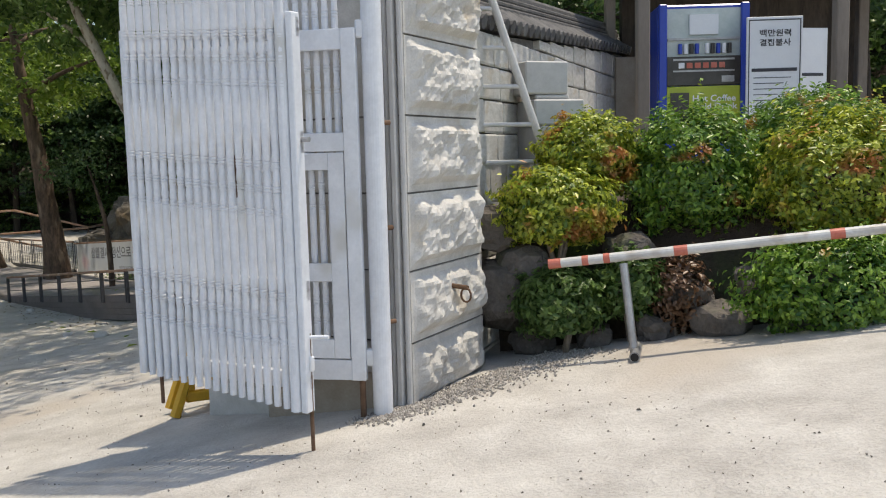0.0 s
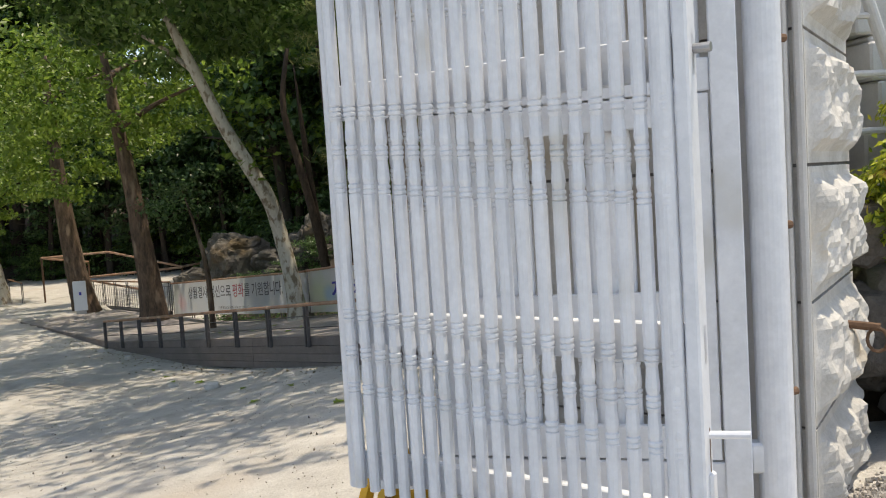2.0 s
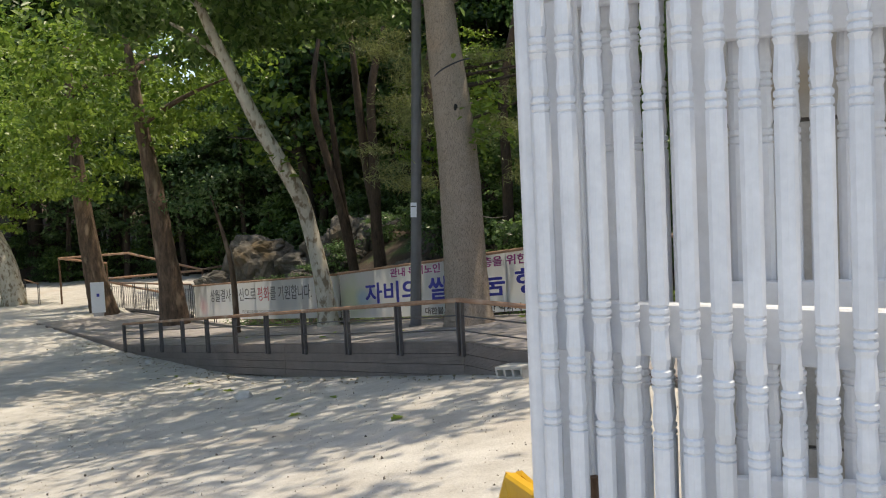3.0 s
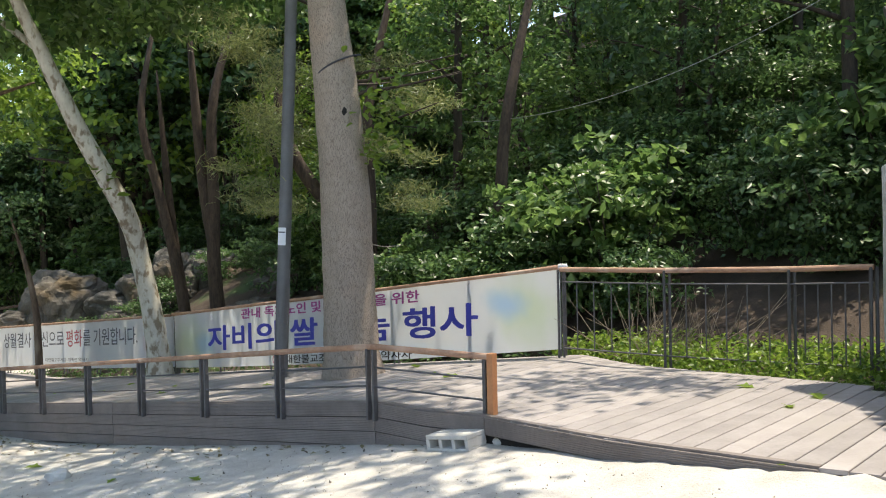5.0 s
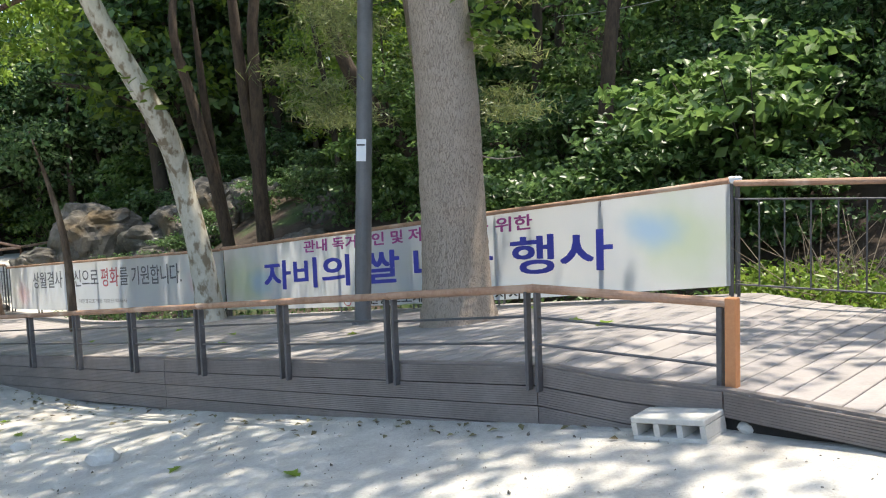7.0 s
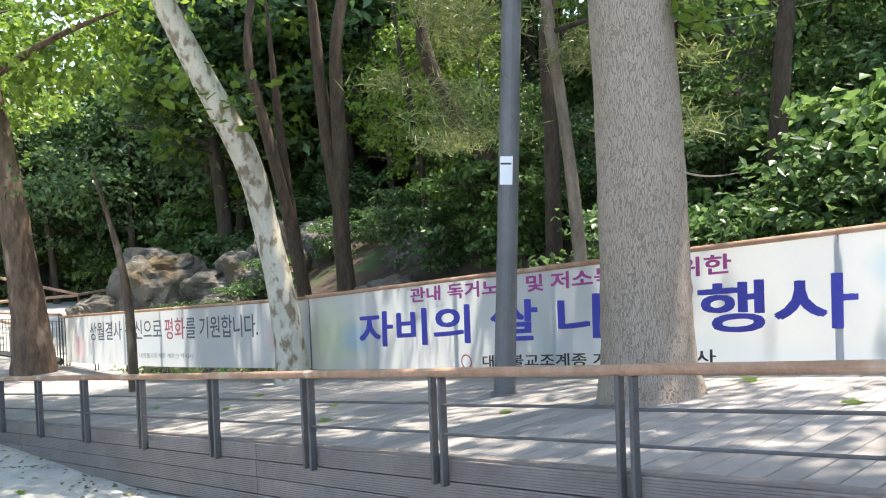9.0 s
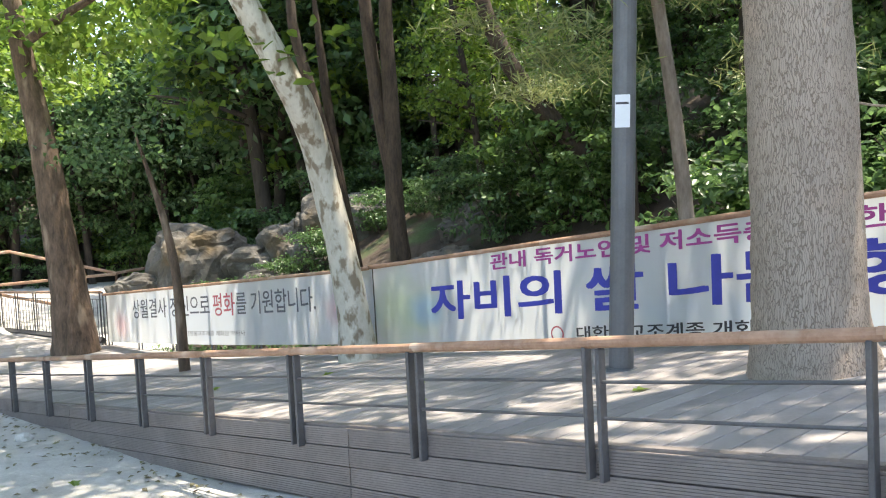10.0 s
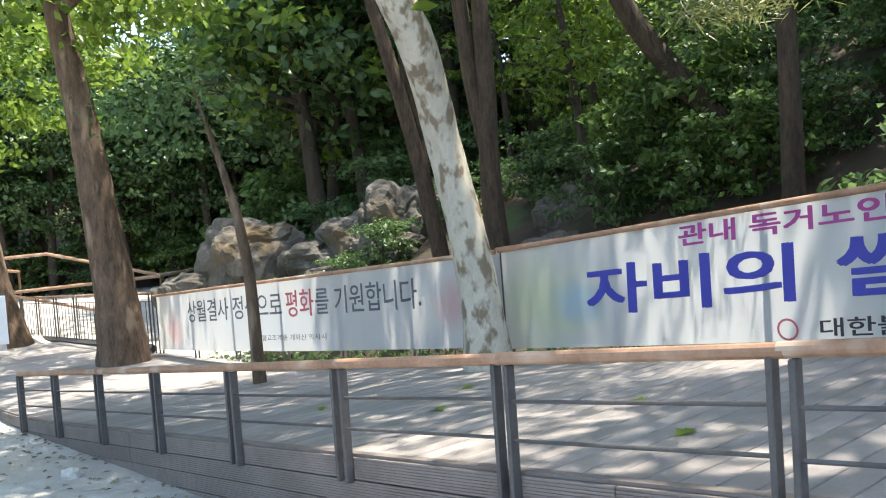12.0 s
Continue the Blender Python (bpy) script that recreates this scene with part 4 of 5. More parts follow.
# ---- planted bank beside the gate ----
def boulder(name, m, size, seed, mat, label, cat="rock", detail=3):
    t = thing(name, m, label, cat)
    bm = bmesh.new()
    bmesh.ops.create_icosphere(bm, subdivisions=detail, radius=1)
    off = seed * 7.3
    for v in bm.verts:
        d = v.co.normalized()
        k = 1 + 0.28 * noise.noise(d * 1.3 + Vector((off, 0, 0))) + 0.13 * noise.noise(d * 3.1 + Vector((0, off, 0))) + 0.05 * noise.noise(d * 8 + Vector((0, 0, off)))
        k -= 0.09 * max(0.0, 1 - abs(noise.noise(d * 1.3 + Vector((off, off, 0)))) * 7) + 0.02 * max(0.0, 1 - abs(noise.noise(d * 3.1 + Vector((off, 3, off)))) * 6)
        q = Vector([math.copysign(abs(c) ** 0.75, c) for c in d]) * k
        v.co = Vector((q.x * size[0], q.y * size[1], q.z * size[2]))
    part("stone", bm, mat, t)
    return t


bed = thing("planting_bed", Matrix.Identity(4), "raised dark soil bed behind rough stones", "soil", kind="structure")
rows, cols, verts, faces = 14, 30, [], []
for j in range(rows + 1):
    for i in range(cols + 1):
        x = 0.42 + 5.2 * i / cols
        y0 = 6.35 - 0.36 * (x - 0.42)
        y = y0 + 2.6 * (j / rows) ** 1.4
        z = path_z(x, y0) - 0.05 + 0.95 * ease((y - y0) / 0.75) + 0.04 * noise.noise((x * 4, y * 4, 1))
        verts.append((x, y, z))
for j in range(rows):
    for i in range(cols):
        k = j * (cols + 1) + i
        faces.append((k, k + 1, k + cols + 2, k + cols + 1))
put("soil", mesh_of("soil", verts, faces, LITTER, True), bed)
rng = np.random.default_rng(14)
for i in range(17):
    x = 0.42 + 0.21 * i + rng.uniform(-0.05, 0.05)
    y = 6.33 - 0.36 * (x - 0.42) + rng.uniform(-0.06, 0.06)
    lift = 0.0 if i % 2 else 0.22
    r = rng.uniform(0.10, 0.16)
    boulder("bank_stone", Matrix.Translation((x, y + lift * 0.5, path_z(x, y) + r * 0.45 + lift)) @ pose(0, 0, 0, 0, 0, rng.uniform(0, 180)), (r * 1.25, r, r * 0.85), i + 3, BOULDER, "rough dark stone of the planted bank", detail=3)
for i, (x, y, z, r) in enumerate(((0.36, 6.22, 0.28, 0.2), (0.36, 6.3, 0.72, 0.17), (0.60, 6.25, 0.42, 0.19), (1.32, 6.15, 0.5, 0.17))):
    boulder("bank_stone", Matrix.Translation((x, y, z)), (r * 1.1, r, r * 1.05), i + 41, BOULDER, "rough dark stone of the planted bank")


def bush(x, y, z, r, seed, mat, n, label, leaf=0.05):
    t = thing("bush", Matrix.Translation((x, y, z - r[2])), label, "bush", "clipped bushes on the bank")
    g = np.random.default_rng(seed)
    d = g.normal(0, 1, (n, 3))
    d /= np.linalg.norm(d, axis=1, keepdims=True)
    bumpy = np.array([1 + 0.3 * noise.noise(Vector(v) * 2.2 + Vector((seed, 0, 0))) + 0.34 * noise.noise(Vector(v) * 5.5 + Vector((0, seed, 0))) for v in d])
    rad = (np.maximum(g.uniform(0.4, 1.0, n) ** 0.3, g.uniform(0, 1.2, n) * (g.uniform(0, 1, n) < 0.16)) * bumpy)[:, None]
    c = d * rad * np.array(r) + np.array([0, 0, r[2]])
    put("foliage", leaf_cloud("foliage", c, d * 1.2, leaf, leaf * 0.5, mat, g, 0.0, 0.55), t)
    for k in range(5):
        a = g.uniform(0, 6.28)
        part("stem", sweep([(0, 0, -0.25), (math.cos(a) * r[0] * 0.25, math.sin(a) * r[1] * 0.25, r[2] * 0.5), (math.cos(a) * r[0] * 0.6, math.sin(a) * r[1] * 0.6, r[2] * 1.2)], [0.02, 0.014, 0.006], 6), TWIG, t)
    return t


bush(1.12, 6.62, 1.24, (0.37, 0.37, 0.30), 1, LEAF_YELLOW, 9000, "rounded clipped bush with yellow-green new growth")
bush(1.90, 6.50, 1.06, (0.50, 0.45, 0.49), 2, LEAF_BUSH, 15000, "large rounded dark green clipped bush with a browned patch")
bush(2.95, 6.85, 1.33, (0.52, 0.46, 0.36), 3, LEAF_BUSH, 10000, "rounded green clipped bush")
bush(0.82, 6.2, 0.88, (0.41, 0.31, 0.27), 4, LEAF_YELLOW, 10000, "low clipped bush with browned orange top")
bush(2.80, 5.95, 1.00, (0.62, 0.42, 0.48), 5, LEAF_YELLOW, 14000, "large clipped bush with yellow and rust tinged leaves")
bush(0.82, 5.98, 0.24, (0.32, 0.24, 0.23), 6, LEAF_MID, 5000, "loose green shrub at the foot of the bank", 0.055)
bush(1.30, 5.98, 0.36, (0.22, 0.16, 0.24), 7, LEAF_MID, 3000, "small green shrub at the foot of the bank", 0.055)
bush(2.55, 5.46, 0.36, (0.62, 0.32, 0.36), 8, LEAF_BUSH, 10000, "spreading clipped bush behind the barrier")
bush(1.62, 5.93, 0.28, (0.2, 0.16, 0.26), 9, LEAF_DRY, 1500, "dried brown shrub on the bank")

barrier = thing("barrier", Matrix.Identity(4), "pale metal barrier bar with red tape bands on a pipe leg", "barrier")
BA, BB = Vector((0.69, 5.68, 0.532)), Vector((3.3, 4.9, 0.855))
bar = part("bar", tube(BA, BB, 0.031, sides=14), material("worn_white_bar", (0.46, 0.46, 0.45), (0.62, 0.62, 0.61), 0.5, 9, 60, 0.1, 0.002, stain=((0.4, 0.36, 0.32), 5, 0.58)), barrier)
for k0, k1 in ((0.0, 0.03), (0.08, 0.095), (0.13, 0.145), (0.29, 0.32), (0.62, 0.65)):
    part("red_band", tube(BA.lerp(BB, k0), BA.lerp(BB, k1), 0.0325, sides=14), RED_TAPE, bar, "red reflective tape")
gz = path_z(1.17, 5.3)
part("leg", tube((1.14, 5.5, 0.55), (1.19, 5.42, gz + 0.03), 0.027, sides=12), STEEL, barrier)
part("foot_pipe", tube((1.24, 5.56, gz + 0.04), (1.16, 5.28, gz + 0.035), 0.034, sides=12), STEEL, barrier)
# near-black disc painted as the shade inside the open pipe
part("foot_end", tube((1.158, 5.276, gz + 0.035), (1.157, 5.272, gz + 0.035), 0.026, sides=12), SHADE_BLACK, barrier)

gravel = bmesh.new()
g = np.random.default_rng(77)
for _ in range(3400):
    k = g.uniform(0, 1)
    q = Vector((-0.55, 4.95)).lerp(Vector((0.75, 6.05)), k)
    o = abs(g.normal(0, 0.13 + 0.12 * k))
    x, y = q.x + 0.75 * o + g.normal(0, 0.03), q.y - 0.55 * o + g.normal(0, 0.05)
    r = g.uniform(0.006, 0.017)
    mm = Matrix.LocRotScale((x, y, ground_z(x, y) + r * 0.4), Euler(g.uniform(0, 3, 3)), (r, r * g.uniform(0.6, 1.0), r * 0.7))
    vs = [gravel.verts.new(mm @ Vector(v)) for v in ((1, 0, 0), (-1, 0, 0), (0, 1, 0), (0, -1, 0), (0, 0, 1), (0, 0, -1))]
    for f in ((0, 2, 4), (2, 1, 4), (1, 3, 4), (3, 0, 4), (2, 0, 5), (1, 2, 5), (3, 1, 5), (0, 3, 5)):
        gravel.faces.new([vs[i] for i in f])
tagged(put("gravel", bm_mesh("gravel", gravel, material("loose_gravel", (0.24, 0.22, 0.20), (0.46, 0.43, 0.39), 0.9, 30, 90, 0.0, spread=0.35, island=True))), "loose grey gravel along the pillar's foot", "gravel", kind="stuff")


grit = bmesh.new()
g = np.random.default_rng(78)
for _ in range(5200):
    y = g.uniform(1.5, 15.5)
    x = -0.42 * y + g.uniform(-4.5, 3.0)
    if sn(x, y)[1] > -0.05 or (x > 0.3 and y > 5.6) or (-2 < x < 0.6 and 4.9 < y < 6.6):
        continue
    r = g.uniform(0.003, 0.009) * (2.2 if g.uniform() < 0.05 else 1)
    mm = Matrix.LocRotScale((x, y, ground_z(x, y) + r * 0.3), Euler(g.uniform(0, 3, 3)), (r, r * g.uniform(0.6, 1.0), r * 0.7))
    vs = [grit.verts.new(mm @ Vector(v)) for v in ((1, 0, 0), (-1, 0, 0), (0, 1, 0), (0, -1, 0), (0, 0, 1))]
    for f in ((0, 2, 4), (2, 1, 4), (1, 3, 4), (3, 0, 4)):
        grit.faces.new([vs[i] for i in f])
tagged(put("grit", bm_mesh("grit", grit, material("path_grit", (0.10, 0.085, 0.07), (0.42, 0.38, 0.33), 0.9, 30, 90, 0.0, spread=0.5, island=True))), "loose grit and crumbs scattered on the sandy ground", "grit", kind="stuff")


def cut_block(x, y, z, size, turn, label="sawn grey granite block stacked by the wall"):
    t = thing("granite_block", Matrix.Translation((x, y, z)) @ pose(0, 0, 0, 0, 0, turn), label, "stone block", "stacked granite blocks")
    part("block", box((-size[0] / 2, -size[1] / 2, 0), (size[0] / 2, size[1] / 2, size[2]), 0.012), GRANITE_CUT, t)


TERRACE = 0.86
for k, (x, y, z, w, d, h, turn) in enumerate(((0.93, 7.3, 0.55, 0.48, 0.42, 0.34, 22), (0.90, 7.28, 0.894, 0.44, 0.4, 0.3, 14), (0.92, 7.3, 1.198, 0.40, 0.4, 0.27, 24), (0.92, 7.28, 1.472, 0.44, 0.4, 0.205, 18), (0.88, 7.26, 1.681, 0.3, 0.3, 0.035, 18), (0.82, 7.26, 1.72, 0.38, 0.36, 0.26, 20))):
    cut_block(x, y, z, (w, d, h), turn)
ladder = thing("ladder", Matrix.Identity(4), "pale aluminium ladder leaning against the garden wall", "ladder")
ALUMINIUM = material("pale_aluminium", (0.5, 0.5, 0.5), (0.62, 0.62, 0.61), 0.5, 9, 60, 0.05, 0.002)
foot, head, across = Vector((0.99, 6.75, 0.70)), Vector((0.30, 6.53, 2.70)), Vector((-0.56, -0.11, 0.0))
for off in (Vector((0, 0, 0)), across):
    part("rail", tube(foot + off, head + off, 0.03, sides=14), ALUMINIUM, ladder)
for k in range(6):
    q = foot.lerp(head, (0.21 + 0.28 * k) / 2.0)
    part("rung", tube(q, q + across, 0.017, sides=8), ALUMINIUM, ladder)

# ---- rest shelter with the drinks machine ----
terrace = thing("terrace", Matrix.Identity(4), "stone paved terrace behind the bank", "terrace", kind="structure")
plan = [(1.25, 8.4), (7.5, 8.4), (7.5, 12.1), (2.5, 12.1)]
put("slab", mesh_of("slab", [(x, y, z) for z in (-0.6, TERRACE) for x, y in plan], [(0, 3, 2, 1), (4, 5, 6, 7), (0, 1, 5, 4), (1, 2, 6, 5), (2, 3, 7, 6), (3, 0, 4, 7)], PAVING), terrace)
shelter = thing("shelter", Matrix.Identity(4), "open timber shelter with a dark backing for its dim interior and an added unseen roof", "shelter", kind="structure")
for x, y in ((2.13, 9.12), (4.12, 9.02), (2.3, 11.6), (5.6, 9.0), (5.6, 11.6)):
    part("column", box((x - 0.065, y - 0.065, TERRACE), (x + 0.065, y + 0.065, 3.5), 0.012), TIMBER, shelter)
# dark backing sheet stands in for the shelter's dim interior
part("back_wall", box((2.5, 11.8, TERRACE), (5.8, 11.95, 3.5)), BARK_DARK, shelter)
# roof lies above the view, added to cast shade in the shelter
part("roof", box((1.9, 10.3, 3.5), (6.2, 12.0, 3.62), 0.02), TIMBER, shelter)
part("roof_tiles", box((1.8, 10.2, 3.62), (6.4, 12.05, 3.78), 0.05), ROOF_TILE, shelter)
part("low_rail", box((3.35, 9.25, 1.56), (4.1, 9.31, 1.615), 0.008), PAPER, shelter)
part("side_board", box((2.25, 11.0, TERRACE), (2.6, 11.06, 2.4), 0.01), PLASTER, shelter)

vend = thing("vending_machine", Matrix.Translation((3.02, 9.95, TERRACE)) @ pose(0, 0, 0, 0, 0, -3), "blue hot and cold drinks vending machine with lit samples", "vending machine")
part("body", box((-0.50, 0.06, 0), (0.50, 0.75, 2.0), 0.02), BLUE_PLASTIC, vend)
part("side_trim", box((-0.50, -0.02, 0), (-0.41, 0.06, 2.0), 0.012), BLUE_PLASTIC, vend)
part("side_trim", box((0.41, -0.02, 0), (0.50, 0.06, 2.0), 0.012), BLUE_PLASTIC, vend)
part("display_window", box((-0.41, 0.03, 1.42), (0.41, 0.058, 1.95)), GLASSY, vend)
part("paper_sheet", box((-0.16, 0.0, 1.66), (0.16, 0.028, 1.88)), PAPER, vend)
part("shelf", box((-0.40, 0.0, 1.60), (0.40, 0.05, 1.625)), STEEL, vend)
for k in range(9):
    x = -0.26 + 0.062 * k + (0.05 if k > 3 else 0)
    part("sample_can", tube((x, 0.01, 1.45), (x, 0.01, 1.56), 0.024, sides=12), (BLUE_PLASTIC, PAPER, BLACK_PLASTIC)[k % 3], vend)
part("button_panel", box((-0.41, 0.0, 1.10), (0.41, 0.058, 1.42), 0.006), BLACK_PLASTIC, vend)
for k in range(6):
    part("price_button", box((-0.28 + 0.09 * k, -0.01, 1.29), (-0.215 + 0.09 * k, 0.0, 1.35), 0.003), PAPER if k == 0 else RED_TAPE, vend)
part("chrome_strip", box((-0.34, -0.008, 1.375), (0.34, 0.0, 1.395)), STEEL, vend)
part("chrome_strip", box((-0.34, -0.008, 1.25), (0.34, 0.0, 1.268)), STEEL, vend)
part("coin_panel", box((0.2, -0.008, 1.13), (0.34, 0.0, 1.2)), STEEL, vend)
part("lower_panel", box((-0.41, 0.0, 0.55), (0.41, 0.058, 1.09), 0.006), LIME, vend)
part("pick_up_hatch", box((-0.37, -0.008, 0.68), (-0.16, 0.0, 1.02), 0.004), BLACK_PLASTIC, vend)


def plain_words(parent, body, x0, x1, z0, height, mat, y, bold=0.0):
    cu = bpy.data.curves.new("words", "FONT")
    cu.body, cu.size, cu.offset, cu.resolution_u = body, 1.0, bold, 2
    tmp = new("words", cu)
    bpy.context.view_layer.update()
    wm = bpy.data.meshes.new_from_object(tmp.evaluated_get(bpy.context.evaluated_depsgraph_get()))
    bpy.data.objects.remove(tmp)
    v = np.array([tuple(q.co) for q in wm.vertices])
    lo, hi = v.min(0), v.max(0)
    for i, q in enumerate(v):
        wm.vertices[i].co = (x0 + (q[0] - lo[0]) / (hi[0] - lo[0]) * (x1 - x0), y, z0 + (q[1] - lo[1]) / (hi[1] - lo[1]) * height)
    wm.materials.clear()
    wm.materials.append(mat)
    return put("lettering", wm, parent)


plain_words(vend, "Hot Coffee", -0.12, 0.36, 0.915, 0.075, PAPER, -0.004, 0.02)
plain_words(vend, "Cold Drink", -0.12, 0.38, 0.83, 0.07, PAPER, -0.004, 0.02)

board = thing("notice_board", Matrix.Translation((3.66, 9.55, TERRACE)) @ pose(0, 0, 0, 0, 0, -4), "white standing notice board with a dark border and Korean heading", "sign")
part("panel", box((-0.295, 0, 0.60), (0.295, 0.03, 1.78), 0.004), PAPER, board)
for lo, hi in (((-0.275, -0.004, 1.74), (0.275, 0, 1.752)), ((-0.275, -0.004, 0.62), (-0.265, 0, 1.74)), ((0.265, -0.004, 0.62), (0.275, 0, 1.74))):
    part("border_line", box(lo, hi), INK_BLACK, board)
plain_words(board, "백만원력", -0.16, 0.17, 1.57, 0.075, INK_BLACK, -0.004, 0.02)
plain_words(board, "결집불사", -0.16, 0.17, 1.47, 0.075, INK_BLACK, -0.004, 0.02)
part("heading_bar", box((-0.24, -0.004, 1.20), (0.24, 0, 1.235)), INK_BLACK, board)
for k, w in enumerate((0.2, 0.16, 0.22, 0.13, 0.2, 0.18)):
    part("text_bar", box((-0.22, -0.003, 1.13 - 0.06 * k), (-0.22 + w * 2, 0, 1.14 - 0.06 * k)), INK_GREY, board)
for x in (-0.22, 0.22):
    part("leg", box((x - 0.02, 0.005, 0), (x + 0.02, 0.028, 0.6)), STEEL, board)
board2 = thing("notice_board", Matrix.Translation((4.35, 10.3, TERRACE)) @ pose(0, 0, 0, 0, 0, 12), "second white notice board standing in the shelter", "sign")
part("panel", box((-0.25, 0, 0.5), (0.25, 0.03, 1.75), 0.004), PAPER, board2)
part("heading_bar", box((-0.2, -0.004, 1.2), (0.2, 0, 1.235)), INK_BLACK, board2)


# ---- hollow block, stones and fallen leaves ----
blk = thing("hollow_block", Matrix.Translation((-1.91, 11.45, path_z(-1.91, 11.45) - 0.005)) @ pose(0, 0, 0, 4, -7.7, -50), "pale grey hollow concrete block lying by the deck", "concrete block")
bm = bmesh.new()
L, Wd, H = 0.41, 0.2, 0.12
xs = [-L / 2, -L / 2 + 0.03, -L / 2 + 0.125, -L / 2 + 0.157, -L / 2 + 0.253, L / 2 - 0.125, L / 2 - 0.03, L / 2]
for lo, hi in (((-L / 2, -Wd / 2, -H / 2), (L / 2, Wd / 2, -H / 2 + 0.026)), ((-L / 2, -Wd / 2, H / 2 - 0.03), (L / 2, Wd / 2, H / 2))):
    add_box(bm, lo, hi, 0.004)
for a, b in ((xs[0], xs[1]), (xs[2], xs[3]), (xs[4], xs[5]), (xs[6], xs[7])):
    add_box(bm, (a, -Wd / 2 + 0.001, -H / 2 + 0.027), (b, Wd / 2 - 0.001, H / 2 - 0.031))
part("shell", bm, CONCRETE, blk, m=Matrix.Translation((0, 0, H / 2)))
# near-black plate behind the holes, colouring in their shade
part("hollow_back", box((-L / 2 + 0.02, Wd / 2 - 0.03, -H / 2 + 0.02), (L / 2 - 0.02, Wd / 2 - 0.012, H / 2 - 0.02)), SHADE_BLACK, blk, m=Matrix.Translation((0, 0, H / 2)))

for i, (x, y, r) in enumerate(((-5.35, 13.6, 0.09), (-6.32, 14.66, 0.06), (-1.62, 11.30, 0.045), (-1.50, 11.22, 0.03), (-1.36, 11.2, 0.035), (-4.9, 13.9, 0.04), (-3.4, 11.2, 0.025), (-8.9, 18.8, 0.07))):
    boulder("ground_stone", Matrix.Translation((x, y, path_z(x, y) + r * 0.35)), (r * 1.3, r, r * 0.75), i + 80, CONCRETE, "small pale stone lying on the ground", "stone", 2)

g = np.random.default_rng(55)
leaf_bm = bmesh.new()
outline = [(-0.1, 0), (-0.05, 0.045), (-0.03, 0.03), (0.02, 0.07), (0.03, 0.035), (0.10, 0.0), (0.03, -0.035), (0.02, -0.07), (-0.03, -0.03), (-0.05, -0.045)]
hub = leaf_bm.verts.new((0, 0, 0.0))
allv = [leaf_bm.verts.new((x, y, 0.004 + abs(y) * 0.35)) for x, y in outline]
for a, b in zip(allv, allv[1:] + allv[:1]):
    leaf_bm.faces.new((hub, a, b))
FALLEN = bm_mesh("blade", leaf_bm, LEAF_BRIGHT)
spots = [(at(s_, n_), True) for s_, n_ in ((-2.9, 1.06), (-2.95, 1.5), (-2.3, 1.8), (0.5, 1.5), (0.9, 1.7), (3.0, 1.2), (4.4, 0.7), (5.1, 1.3), (6.4, 1.0), (6.9, 1.7), (7.6, 0.9), (1.9, 2.5))]
spots += [(Vector((x, y, 0)), False) for x, y in ((-1.35, 11.28), (-0.5, 9.35), (-4.7, 12.9), (-3.9, 12.2), (-7.0, 16.0), (-6.6, 15.3), (-5.9, 14.6), (-7.6, 16.9), (-4.1, 11.4), (-2.9, 10.2))]
for p, on_deck in spots:
    z = (deck_z(p.x, p.y) if on_deck else ground_z(p.x, p.y)) + 0.004
    t = thing("fallen_leaf", Matrix.Translation((p.x, p.y, z)) @ pose(0, 0, 0, g.uniform(-8, 8), g.uniform(-8, 8), g.uniform(0, 360)), "pale green fallen leaf", "leaf", "fallen leaves")
    put("blade", FALLEN, t, Matrix.Scale(g.uniform(0.6, 1.0), 4))

g = np.random.default_rng(66)
c = []
for _ in range(320):
    s0 = g.uniform(-0.8, 14) if _ < 170 else g.uniform(5, 14)
    p = at(s0, deck_front(s0) - 0.06 - abs(g.normal(0, 0.22 if _ < 170 else 0.6)))
    c.append((p.x, p.y, ground_z(p.x, p.y) + 0.008))
tagged(put("leaf_debris", leaf_cloud("leaf_debris", np.array(c), np.tile([0, 0, 2.5], (len(c), 1)), 0.06, 0.035, LEAF_LITTER, g)), "dry leaves and twigs gathered along the foot of the deck", "leaf litter", kind="stuff")

cable = thing("overhead_cable", Matrix.Identity(4), "slack pale overhead cable", "cable")
ends = [Vector((-0.6, 19.5, 2.6)), Vector((3.2, 13.5, 3.6))]
part("wire", sweep([ends[0].lerp(ends[1], k) - Vector((0, 0, 0.9 * 4 * k * (1 - k) * 0.5)) for k in np.linspace(0, 1, 24)], [0.006] * 24, 6), STEEL, cable)

# dry brush and low plants behind the fence
g = np.random.default_rng(61)
brush = bmesh.new()
for _ in range(110):
    s0, n0 = g.uniform(-1.4, 0.0), g.uniform(3.4, 4.0)
    a = at(s0, n0, deck_z(*at(s0, 3.2)[:2]) - 0.1)
    b = a + Vector((g.normal(0, 0.42), g.normal(0, 0.3), g.uniform(0.15, 0.85)))
    add_tube(brush, a, b, 0.005, 0.002, 4)
tagged(put("dry_brush", bm_mesh("dry_brush", brush, TWIG)), "heap of dry bare twigs behind the fence", "brushwood", kind="stuff")
c = np.array([tuple(at(s0, n0, deck_z(*at(s0, 3.2)[:2]) - 0.06 + 0.24 * h * h)) for s0, n0, h in zip(g.uniform(-4.2, 0.6, 11000), g.uniform(2.3, 4.7, 11000), g.uniform(0, 1, 11000)) if n0 > deck_back(s0) + 0.12])
tagged(put("weeds", leaf_cloud("weeds", c, np.zeros_like(c), 0.07, 0.04, LEAF_BRIGHT, g)), "low bright green weeds beyond the deck", "weeds", kind="stuff")
